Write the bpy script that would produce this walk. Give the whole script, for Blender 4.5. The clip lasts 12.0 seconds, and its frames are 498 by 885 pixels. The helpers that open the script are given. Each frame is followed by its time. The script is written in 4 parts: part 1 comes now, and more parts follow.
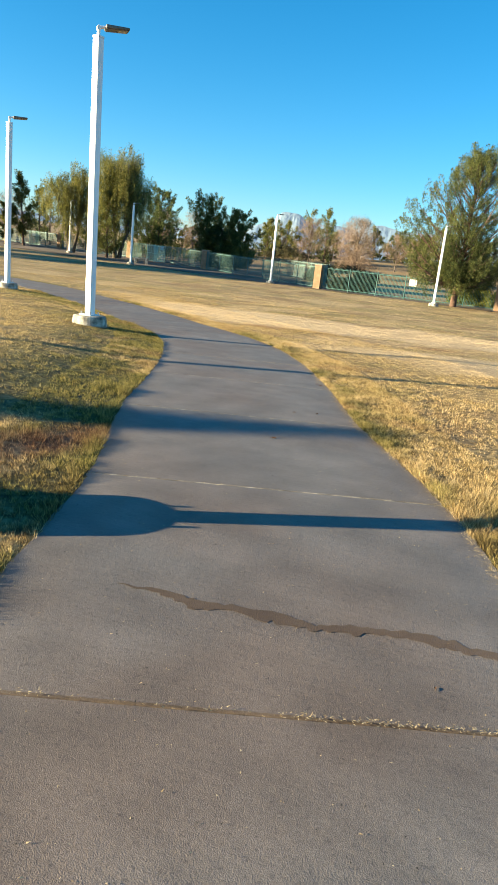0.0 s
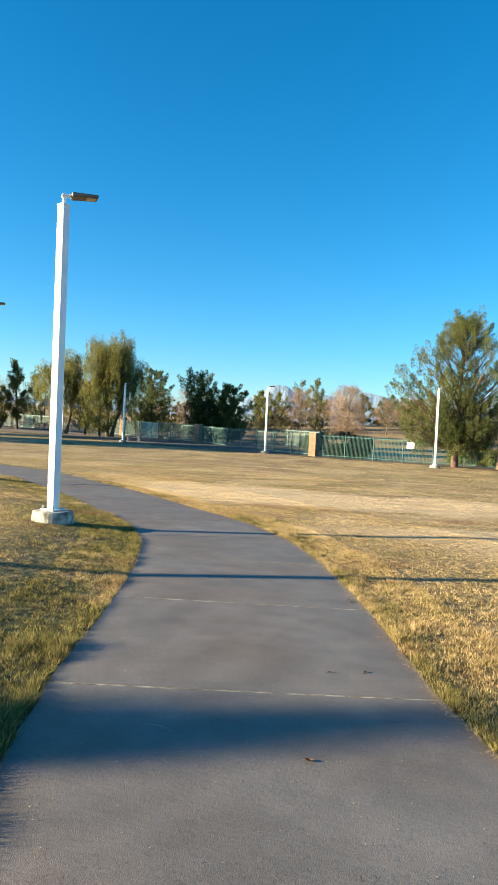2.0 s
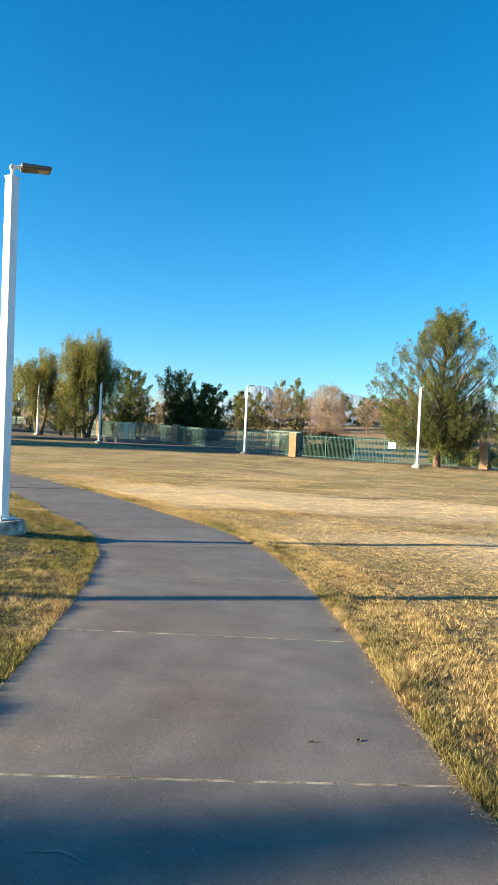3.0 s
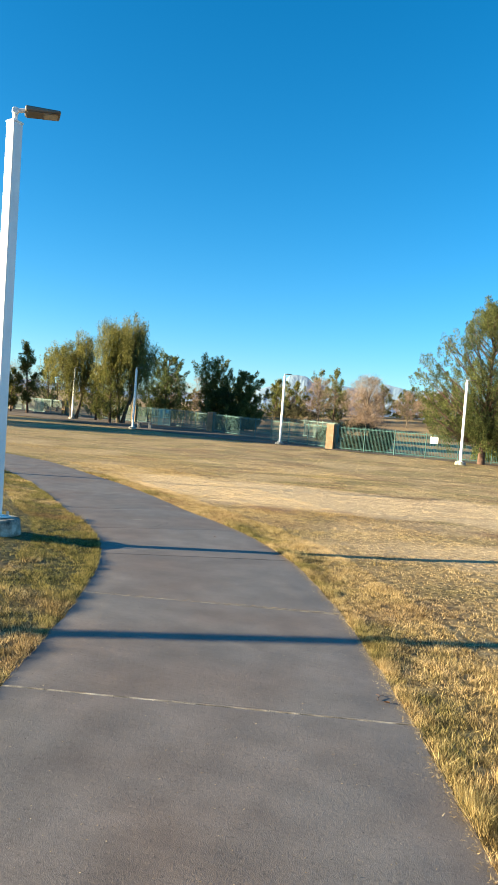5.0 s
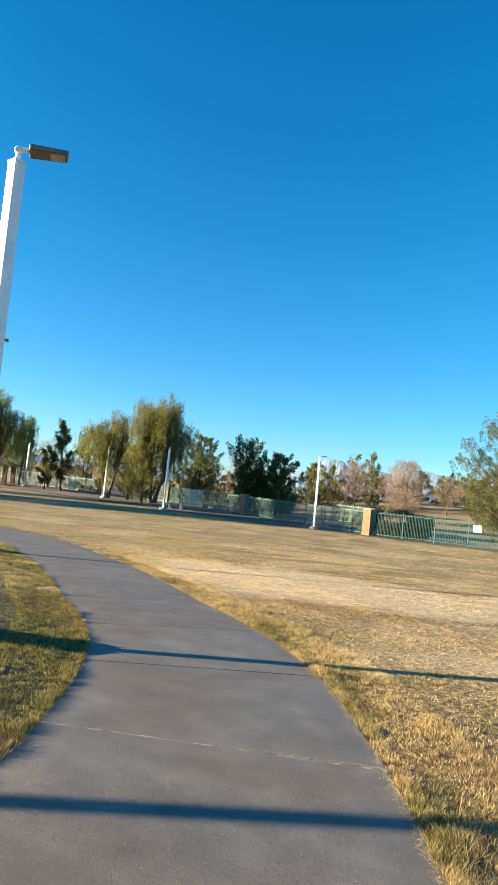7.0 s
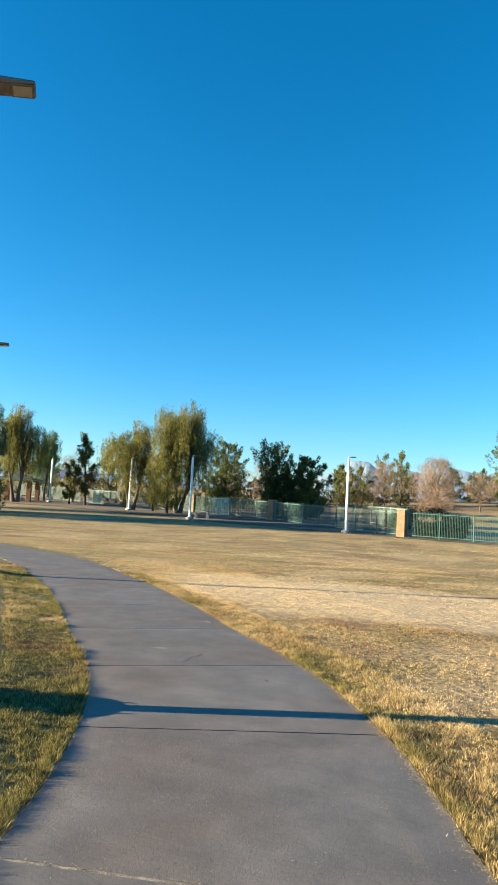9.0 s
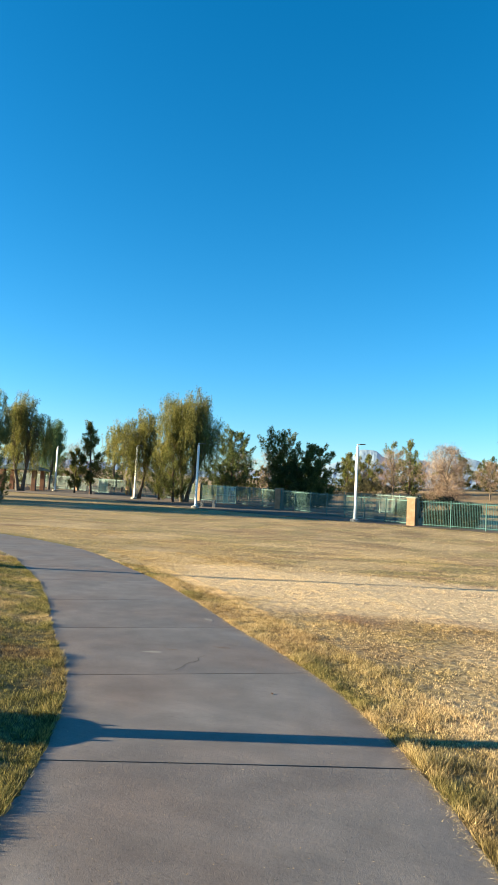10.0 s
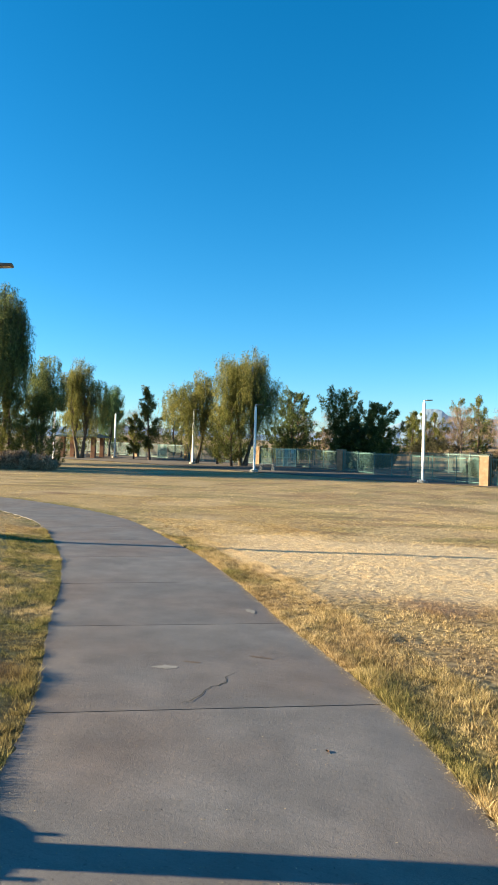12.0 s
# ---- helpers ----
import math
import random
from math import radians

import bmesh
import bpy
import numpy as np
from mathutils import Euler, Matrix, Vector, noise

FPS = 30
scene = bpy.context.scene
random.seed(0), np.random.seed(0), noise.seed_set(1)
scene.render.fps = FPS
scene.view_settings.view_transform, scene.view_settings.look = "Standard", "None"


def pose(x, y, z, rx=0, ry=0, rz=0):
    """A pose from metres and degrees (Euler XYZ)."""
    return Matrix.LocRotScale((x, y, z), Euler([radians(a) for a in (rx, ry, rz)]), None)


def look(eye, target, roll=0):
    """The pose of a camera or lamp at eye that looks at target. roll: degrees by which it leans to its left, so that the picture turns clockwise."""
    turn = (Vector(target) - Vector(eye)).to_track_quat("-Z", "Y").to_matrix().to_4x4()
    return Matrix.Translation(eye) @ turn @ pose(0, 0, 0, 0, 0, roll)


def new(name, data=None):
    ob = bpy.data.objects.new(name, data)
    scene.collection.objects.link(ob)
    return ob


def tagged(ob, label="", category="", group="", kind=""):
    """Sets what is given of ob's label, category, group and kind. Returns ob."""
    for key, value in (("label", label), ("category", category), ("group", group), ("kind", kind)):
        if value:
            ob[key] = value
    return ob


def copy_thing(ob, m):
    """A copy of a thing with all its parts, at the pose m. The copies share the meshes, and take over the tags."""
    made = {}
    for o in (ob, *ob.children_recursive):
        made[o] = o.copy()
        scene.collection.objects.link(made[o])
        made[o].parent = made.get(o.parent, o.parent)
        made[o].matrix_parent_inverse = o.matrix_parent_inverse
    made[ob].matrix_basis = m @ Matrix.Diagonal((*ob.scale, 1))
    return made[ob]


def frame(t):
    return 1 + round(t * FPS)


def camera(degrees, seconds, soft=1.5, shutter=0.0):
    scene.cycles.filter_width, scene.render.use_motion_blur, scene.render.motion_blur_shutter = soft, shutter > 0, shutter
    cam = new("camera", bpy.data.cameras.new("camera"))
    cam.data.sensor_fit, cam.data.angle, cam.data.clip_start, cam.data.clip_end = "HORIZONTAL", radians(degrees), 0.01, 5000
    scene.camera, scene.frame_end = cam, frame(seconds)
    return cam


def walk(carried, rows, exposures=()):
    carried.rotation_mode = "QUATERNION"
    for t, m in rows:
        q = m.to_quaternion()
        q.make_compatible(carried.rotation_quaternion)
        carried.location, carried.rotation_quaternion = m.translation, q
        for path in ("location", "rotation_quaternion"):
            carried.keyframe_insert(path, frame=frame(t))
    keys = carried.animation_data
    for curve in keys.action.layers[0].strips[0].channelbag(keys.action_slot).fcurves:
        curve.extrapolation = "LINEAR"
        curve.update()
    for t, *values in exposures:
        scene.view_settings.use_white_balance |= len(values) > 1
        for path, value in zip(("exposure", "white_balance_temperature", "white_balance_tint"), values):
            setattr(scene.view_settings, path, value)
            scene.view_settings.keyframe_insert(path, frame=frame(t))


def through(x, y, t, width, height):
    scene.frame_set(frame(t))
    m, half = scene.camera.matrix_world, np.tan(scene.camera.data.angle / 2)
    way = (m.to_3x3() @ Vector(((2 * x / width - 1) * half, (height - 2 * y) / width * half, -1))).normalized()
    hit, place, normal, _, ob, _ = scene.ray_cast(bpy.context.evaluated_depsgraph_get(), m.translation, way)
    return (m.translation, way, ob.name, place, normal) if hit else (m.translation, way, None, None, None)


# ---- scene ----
cam = camera(40.1, 12.0, soft=0.5)
PATH = [
    (0, (3.269, -2.362, 1.572), (2.674, -0.522, 1.061), 6.2),
    (0.5, (2.994, -1.678, 1.627), (2.302, 0.183, 1.384), 5.3),
    (1, (2.735, -0.993, 1.638), (1.998, 0.865, 1.579), 5.0),
    (1.5, (2.527, -0.36, 1.636), (1.865, 1.528, 1.603), 3.4),
    (2, (2.341, 0.177, 1.652), (1.695, 2.069, 1.622), 3.0),
    (2.5, (2.182, 0.708, 1.66), (1.579, 2.614, 1.633), 2.9),
    (2.7, (2.149, 0.97, 1.619), (1.553, 2.879, 1.599), 2.6),
    (4.3, (1.824, 2.252, 1.707), (1.255, 4.168, 1.624), 4.7),
    (4.5, (1.792, 2.408, 1.697), (1.205, 4.318, 1.614), 4.6),
    (5, (1.708, 2.792, 1.691), (1.016, 4.668, 1.626), 4.4),
    (5.5, (1.641, 3.156, 1.681), (0.93, 5.026, 1.683), 4.6),
    (6, (1.555, 3.513, 1.672), (0.818, 5.371, 1.749), 5.3),
    (6.5, (1.447, 3.886, 1.671), (0.684, 5.728, 1.829), 6.0),
    (7, (1.321, 4.259, 1.668), (0.516, 6.082, 1.836), 5.7),
    (7.2, (1.256, 4.414, 1.644), (0.447, 6.232, 1.834), 5.3),
    (8.8, (0.693, 5.681, 1.697), (-0.168, 7.477, 1.882), 3.0),
    (9, (0.582, 5.833, 1.681), (-0.288, 7.624, 1.861), 3.1),
    (9.5, (0.376, 6.327, 1.669), (-0.509, 8.113, 1.833), 3.1),
    (10, (0.162, 6.812, 1.643), (-0.727, 8.598, 1.79), 3.0),
    (10.5, (-0.023, 7.326, 1.627), (-0.918, 9.112, 1.718), 0.5),
    (11, (-0.242, 7.831, 1.628), (-1.152, 9.611, 1.689), -0.4),
    (11.5, (-0.463, 8.333, 1.625), (-1.447, 10.074, 1.667), 1.9),
    (12, (-0.7, 8.93, 1.584), (-1.745, 10.636, 1.617), 1.7),
]
walk(cam, [(t, look(eye, target, roll)) for t, eye, target, roll in PATH], [(0, 2.06, 6900, 11), (1.2, 2.05, 6740, 12.5), (12, 2.05, 6690, 12.5)])

# ---- world and sun ----
SUN_TO = Vector((0.868, 0.497, 0.0)).normalized()      # the way the shadows fall on the ground
SUN_ELEV = radians(12.0)
world = bpy.data.worlds.new("world")
scene.world = world
world.use_nodes = True
wn = world.node_tree.nodes
sky = wn.new("ShaderNodeTexSky")
sky.sky_type, sky.sun_disc = "NISHITA", False
sky.sun_elevation = SUN_ELEV
sky.sun_rotation = math.atan2(-SUN_TO.x, -SUN_TO.y)
sky.altitude, sky.air_density, sky.dust_density, sky.ozone_density = 700, 1.0, 0.3, 4.6
wn["Background"].inputs["Strength"].default_value = 0.068
depth_of_blue = wn.new("ShaderNodeHueSaturation")
depth_of_blue.inputs["Saturation"].default_value = 1.215
depth_of_blue.inputs["Hue"].default_value = 0.4895
world.node_tree.links.new(sky.outputs[0], depth_of_blue.inputs["Color"])
world.node_tree.links.new(depth_of_blue.outputs[0], wn["Background"].inputs["Color"])
sun = new("sun", bpy.data.lights.new("sun", "SUN"))
sun.data.energy, sun.data.angle, sun.data.color = 5.0, radians(0.53), (1.0, 0.872, 0.565)
sun.matrix_world = look((0, 0, 0), Vector((SUN_TO.x * math.cos(SUN_ELEV), SUN_TO.y * math.cos(SUN_ELEV), -math.sin(SUN_ELEV))))


# ---- materials ----
def material(name, colours, rough=0.8, scale=4.0, fine=40.0, bump=0.3, metal=0.0, island=0.0, tint=0.0, bump_scale=None, depth=0.01, grain=0.35, broad=1.3):
    """A surface whose colour wanders between the given colours at two scales, with grain and relief."""
    m = bpy.data.materials.new(name)
    m.use_nodes = True
    n, l = m.node_tree.nodes, m.node_tree.links
    b = n["Principled BSDF"]
    b.inputs["Roughness"].default_value, b.inputs["Metallic"].default_value = rough, metal
    co = n.new("ShaderNodeTexCoord")
    big, small = n.new("ShaderNodeTexNoise"), n.new("ShaderNodeTexNoise")
    for t, s in ((big, scale), (small, fine)):
        t.inputs["Scale"].default_value, t.inputs["Detail"].default_value = s, 6
        l.new(co.outputs["Object"], t.inputs["Vector"])
    mix = n.new("ShaderNodeMath"); mix.operation = "MULTIPLY_ADD"
    mix.inputs[1].default_value = grain
    l.new(small.outputs["Fac"], mix.inputs[0])
    half = n.new("ShaderNodeMath"); half.operation = "MULTIPLY_ADD"
    half.inputs[1].default_value, half.inputs[2].default_value = broad, 0.5 - 0.5 * broad - 0.5 * grain
    l.new(big.outputs["Fac"], half.inputs[0]); l.new(half.outputs[0], mix.inputs[2])
    value = mix.outputs[0]
    if island:
        geo = n.new("ShaderNodeNewGeometry")
        add = n.new("ShaderNodeMath"); add.operation = "MULTIPLY_ADD"; add.inputs[1].default_value = island
        sub = n.new("ShaderNodeMath"); sub.operation = "SUBTRACT"; sub.inputs[1].default_value = island / 2
        l.new(geo.outputs["Random Per Island"], add.inputs[0]); l.new(value, sub.inputs[0]); l.new(sub.outputs[0], add.inputs[2])
        value = add.outputs[0]
    ramp = n.new("ShaderNodeValToRGB")
    while len(ramp.color_ramp.elements) < len(colours):
        ramp.color_ramp.elements.new(0.5)
    for i, c in enumerate(colours):
        ramp.color_ramp.elements[i].position = 0.2 + 0.6 * i / max(1, len(colours) - 1)
        ramp.color_ramp.elements[i].color = (*c, 1)
    l.new(value, ramp.inputs[0])
    out = ramp.outputs[0]
    if tint:
        info = n.new("ShaderNodeObjectInfo")
        hsv = n.new("ShaderNodeHueSaturation")
        v = n.new("ShaderNodeMath"); v.operation = "MULTIPLY_ADD"; v.inputs[1].default_value, v.inputs[2].default_value = tint, 1 - tint / 2
        l.new(info.outputs["Random"], v.inputs[0]); l.new(v.outputs[0], hsv.inputs["Value"]); l.new(out, hsv.inputs["Color"])
        out = hsv.outputs[0]
    l.new(out, b.inputs["Base Color"])
    if bump:
        bt = n.new("ShaderNodeTexNoise")
        bt.inputs["Scale"].default_value, bt.inputs["Detail"].default_value = bump_scale or fine, 8
        l.new(co.outputs["Object"], bt.inputs["Vector"])
        bp = n.new("ShaderNodeBump"); bp.inputs["Strength"].default_value, bp.inputs["Distance"].default_value = bump, depth
        l.new(bt.outputs["Fac"], bp.inputs["Height"]); l.new(bp.outputs[0], b.inputs["Normal"])
    return m


def leafy(name, colours, island=0.7, through=0.42, rough=0.55):
    """Foliage: colours that differ leaf by leaf, some light passing through."""
    m = material(name, colours, 0.8, 0.35, 3.0, 0.0, island=island)
    m.node_tree.nodes["Principled BSDF"].inputs["Specular IOR Level"].default_value = 0.15
    n, l = m.node_tree.nodes, m.node_tree.links
    b = n["Principled BSDF"]
    tr, mx = n.new("ShaderNodeBsdfTranslucent"), n.new("ShaderNodeMixShader")
    l.new(b.inputs["Base Color"].links[0].from_socket, tr.inputs["Color"])
    mx.inputs[0].default_value = through
    l.new(b.outputs[0], mx.inputs[1]); l.new(tr.outputs[0], mx.inputs[2])
    l.new(mx.outputs[0], n["Material Output"].inputs[0])
    return m


def lawn_material(name, island, bump, spread=0.6):
    """Dormant turf: straw, olive and green by two fields carried on the mesh, with noise on top."""
    m = bpy.data.materials.new(name)
    m.use_nodes = True
    n, l = m.node_tree.nodes, m.node_tree.links
    b = n["Principled BSDF"]
    b.inputs["Roughness"].default_value = 0.75
    b.inputs["Specular IOR Level"].default_value = 0.2
    co = n.new("ShaderNodeTexCoord")

    def noise_at(s, detail=5):
        t = n.new("ShaderNodeTexNoise")
        t.inputs["Scale"].default_value, t.inputs["Detail"].default_value = s, detail
        l.new(co.outputs["Object"], t.inputs["Vector"])
        return t.outputs["Fac"]

    def ramp_of(colours, value, lo=0.3, hi=0.7):
        r = n.new("ShaderNodeValToRGB")
        while len(r.color_ramp.elements) < len(colours):
            r.color_ramp.elements.new(0.5)
        for i, c in enumerate(colours):
            r.color_ramp.elements[i].position = lo + (hi - lo) * i / (len(colours) - 1)
            r.color_ramp.elements[i].color = (*c, 1)
        l.new(value, r.inputs[0])
        return r.outputs[0]

    def blend(fac, a, c):
        x = n.new("ShaderNodeMix"); x.data_type = "RGBA"
        l.new(fac, x.inputs["Factor"]); l.new(a, x.inputs[6]); l.new(c, x.inputs[7])
        return x.outputs[2]

    grain = noise_at(9 if island else 14, 8)
    if island:
        geo = n.new("ShaderNodeNewGeometry")
        add = n.new("ShaderNodeMath"); add.operation = "MULTIPLY_ADD"; add.inputs[1].default_value = spread
        sub = n.new("ShaderNodeMath"); sub.operation = "SUBTRACT"; sub.inputs[1].default_value = spread * 0.54
        l.new(grain, sub.inputs[0]); l.new(geo.outputs["Random Per Island"], add.inputs[0]); l.new(sub.outputs[0], add.inputs[2])
        grain = add.outputs[0]
    # soil gets the blade colours darkened, as shade down between the blades
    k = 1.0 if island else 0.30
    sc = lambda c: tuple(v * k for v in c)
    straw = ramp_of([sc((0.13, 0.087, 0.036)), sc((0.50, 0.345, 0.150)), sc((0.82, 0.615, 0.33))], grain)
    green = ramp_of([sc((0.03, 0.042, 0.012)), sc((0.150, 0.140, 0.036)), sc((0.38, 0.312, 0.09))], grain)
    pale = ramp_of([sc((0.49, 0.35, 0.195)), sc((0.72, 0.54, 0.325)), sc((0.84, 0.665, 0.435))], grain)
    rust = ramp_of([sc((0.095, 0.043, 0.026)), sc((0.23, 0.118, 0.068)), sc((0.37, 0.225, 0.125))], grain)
    col = straw
    if bump:
        thin = n.new("ShaderNodeAttribute"); thin.attribute_name = "shade_ease"
    for field, other in (("green", green), ("dry", pale), ("rust", rust)):
        a = n.new("ShaderNodeAttribute"); a.attribute_name = field
        col = blend(a.outputs["Fac"], col, other)
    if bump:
        # the gap shade in the soil colour eases off away from the path
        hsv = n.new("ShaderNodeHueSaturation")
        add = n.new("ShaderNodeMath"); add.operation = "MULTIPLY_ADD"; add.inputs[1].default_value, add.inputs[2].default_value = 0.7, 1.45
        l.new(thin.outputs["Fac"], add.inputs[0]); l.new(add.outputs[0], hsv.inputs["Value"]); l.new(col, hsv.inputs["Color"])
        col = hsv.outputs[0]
    l.new(col, b.inputs["Base Color"])
    if bump:
        bp = n.new("ShaderNodeBump"); bp.inputs["Strength"].default_value, bp.inputs["Distance"].default_value = 1.0, 0.05
        l.new(noise_at(7, 10), bp.inputs["Height"]); l.new(bp.outputs[0], b.inputs["Normal"])
    else:
        tr, mx = n.new("ShaderNodeBsdfTranslucent"), n.new("ShaderNodeMixShader")
        l.new(col, tr.inputs["Color"]); mx.inputs[0].default_value = 0.3
        l.new(b.outputs[0], mx.inputs[1]); l.new(tr.outputs[0], mx.inputs[2]); l.new(mx.outputs[0], n["Material Output"].inputs[0])
    return m


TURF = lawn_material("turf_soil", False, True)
BLADE = lawn_material("turf_blade", True, False)
BLADE_FAR = lawn_material("turf_blade_far", True, False, 0.42)


def concrete_material():
    """Walked-on broom-finished concrete: brown and grey stains, streaks across the walk, pits."""
    m = material("broom_concrete", [(0.100, 0.082, 0.072), (0.154, 0.129, 0.115), (0.207, 0.179, 0.166)], 0.70, 1.5, 190, 0.0, tint=0.08, grain=0.9, broad=0.6)
    n, l = m.node_tree.nodes, m.node_tree.links
    b = n["Principled BSDF"]
    b.inputs["Specular IOR Level"].default_value, b.inputs["Roughness"].default_value = 0.38, 0.62
    co = n.new("ShaderNodeTexCoord")
    turned = n.new("ShaderNodeMapping")
    turned.inputs["Rotation"].default_value = (0, 0, -0.42)
    turned.inputs["Scale"].default_value = (1.0, 11.0, 1.0)
    l.new(co.outputs["Object"], turned.inputs["Vector"])

    def noise(scale, detail, vector):
        t = n.new("ShaderNodeTexNoise")
        t.inputs["Scale"].default_value, t.inputs["Detail"].default_value = scale, detail
        l.new(vector, t.inputs["Vector"])
        return t.outputs["Fac"]

    def scaled(value, lo, hi, a, c):
        r = n.new("ShaderNodeMapRange")
        for k, v in zip((1, 2, 3, 4), (lo, hi, a, c)):
            r.inputs[k].default_value = v
        l.new(value, r.inputs[0])
        return r.outputs[0]

    def times(p, q):
        t = n.new("ShaderNodeMath"); t.operation = "MULTIPLY"
        l.new(p, t.inputs[0]); l.new(q, t.inputs[1])
        return t.outputs[0]

    streak = noise(5.0, 6, turned.outputs[0])
    blotch = noise(3.2, 9, co.outputs["Object"])
    fleck = noise(55, 3, co.outputs["Object"])
    shade = times(times(scaled(streak, 0.3, 0.7, 0.93, 1.06), scaled(blotch, 0.34, 0.66, 0.85, 1.10)), scaled(fleck, 0.28, 0.42, 0.7, 1.0))
    hsv = n.new("ShaderNodeHueSaturation")
    l.new(b.inputs["Base Color"].links[0].from_socket, hsv.inputs["Color"])
    l.new(shade, hsv.inputs["Value"])
    rust = noise(0.55, 4, co.outputs["Object"])
    l.new(scaled(rust, 0.4, 0.65, 0.75, 1.45), hsv.inputs["Saturation"])
    l.new(hsv.outputs[0], b.inputs["Base Color"])
    grit = noise(260, 4, co.outputs["Object"])
    lumps = noise(38, 6, co.outputs["Object"])
    first, second, third = [n.new("ShaderNodeBump") for _ in range(3)]
    for bump, value, depth in ((first, grit, 0.0028), (second, lumps, 0.0024), (third, streak, 0.0008)):
        bump.inputs["Strength"].default_value, bump.inputs["Distance"].default_value = 0.8, depth
        l.new(value, bump.inputs["Height"])
    l.new(third.outputs[0], second.inputs["Normal"]); l.new(second.outputs[0], first.inputs["Normal"]); l.new(first.outputs[0], b.inputs["Normal"])
    return m


CONCRETE = concrete_material()
PLINTH = material("weathered_plinth", [(0.08, 0.07, 0.058), (0.30, 0.27, 0.225), (0.52, 0.49, 0.43)], 0.9, 7, 60, 0.8, broad=1.6, grain=0.5)
SAND = material("joint_sand", [(0.09, 0.075, 0.058), (0.25, 0.212, 0.165), (0.42, 0.37, 0.30)], 0.95, 9, 120, 0.6, broad=2.0)
DAMP = material("damp_concrete", [(0.07, 0.040, 0.018), (0.10, 0.060, 0.030), (0.135, 0.088, 0.052)], 0.55, 3, 60, 0.4, bump_scale=160, depth=0.004)
# brown earth, darkened to hold the shade that lies along the fence
EARTH = material("shade_dark_earth", [(0.055, 0.038, 0.028), (0.095, 0.066, 0.048), (0.15, 0.105, 0.078)], 0.95, 0.35, 6, 0.8, depth=0.04, bump_scale=4, grain=0.7)
CRACK = material("crack_dirt", [(0.02, 0.02, 0.02), (0.05, 0.045, 0.04)], 0.95, 5, 60, 0.0)
WEEP = leafy("weeping_leaves", [(0.05, 0.07, 0.028), (0.13, 0.155, 0.055), (0.25, 0.265, 0.09)])
WHITE = material("white_pole_paint", [(0.66, 0.67, 0.68), (0.78, 0.78, 0.78), (0.84, 0.84, 0.83)], 0.45, 1.5, 30, 0.05)
STEEL = material("galvanised_steel", [(0.35, 0.35, 0.35), (0.5, 0.5, 0.5)], 0.4, 6, 60, 0.1, metal=0.7)
BRONZE = material("bronze_housing", [(0.13, 0.11, 0.09), (0.2, 0.17, 0.14)], 0.45, 6, 60, 0.1, metal=0.3)
LENS = material("lamp_lens", [(0.35, 0.3, 0.24), (0.45, 0.4, 0.33)], 0.25, 6, 60, 0.0)
TEAL = material("teal_fence_paint", [(0.024, 0.08, 0.074), (0.046, 0.13, 0.118), (0.085, 0.19, 0.172)], 0.5, 2, 30, 0.1)
MINT = material("pale_teal_paint", [(0.30, 0.50, 0.42), (0.42, 0.60, 0.52)], 0.5, 2, 30, 0.1)
STUCCO = material("tan_block", [(0.19, 0.11, 0.062), (0.25, 0.153, 0.09), (0.31, 0.2, 0.13)], 0.9, 3, 40, 0.5)
CAP = material("concrete_cap", [(0.22, 0.17, 0.12), (0.30, 0.24, 0.18)], 0.9, 3, 40, 0.4)
BRICK = material("red_brown_brick", [(0.22, 0.10, 0.06), (0.32, 0.16, 0.10)], 0.9, 4, 30, 0.4)
ROOF = material("dark_metal_roof", [(0.03, 0.06, 0.07), (0.06, 0.09, 0.10)], 0.5, 2, 20, 0.1)
SIGNW = material("white_sign", [(0.72, 0.72, 0.70), (0.82, 0.82, 0.8)], 0.5, 3, 30, 0.0)
BARK = material("pine_bark", [(0.05, 0.028, 0.02), (0.10, 0.056, 0.04), (0.17, 0.105, 0.075)], 0.95, 5, 25, 0.8, depth=0.03)
GREYBARK = material("grey_bark", [(0.06, 0.045, 0.035), (0.11, 0.085, 0.065), (0.17, 0.135, 0.105)], 0.95, 5, 25, 0.8, depth=0.03)
PINE = leafy("pine_needles", [(0.038, 0.054, 0.022), (0.10, 0.118, 0.04), (0.22, 0.228, 0.08)])
PINEDARK = leafy("dark_pine_needles", [(0.036, 0.052, 0.02), (0.085, 0.108, 0.037), (0.18, 0.20, 0.065)])
PINEYEL = leafy("olive_pine_needles", [(0.063, 0.077, 0.020), (0.140, 0.147, 0.042), (0.266, 0.245, 0.077)])
PEPPER = leafy("pepper_leaves", [(0.069, 0.075, 0.018), (0.163, 0.163, 0.044), (0.300, 0.263, 0.088)])
# pepper leaves again, with the bluish cast of shade put into the colour
PEPPERDARK = leafy("shaded_pepper_leaves", [(0.038, 0.076, 0.038), (0.095, 0.162, 0.076), (0.171, 0.247, 0.095)])
TWIG = leafy("dry_twigs", [(0.13, 0.085, 0.06), (0.24, 0.165, 0.12), (0.36, 0.265, 0.20)], through=0.0, rough=0.9)
SHRUB = leafy("shrub_leaves", [(0.065, 0.091, 0.019), (0.143, 0.169, 0.039), (0.260, 0.260, 0.078)])
SHRUBDARK = leafy("dark_shrub_leaves", [(0.030, 0.033, 0.021), (0.068, 0.068, 0.038), (0.120, 0.105, 0.060)])
HEDGE = leafy("dry_hedge", [(0.17, 0.115, 0.075), (0.36, 0.245, 0.16), (0.52, 0.38, 0.26)], through=0.35)
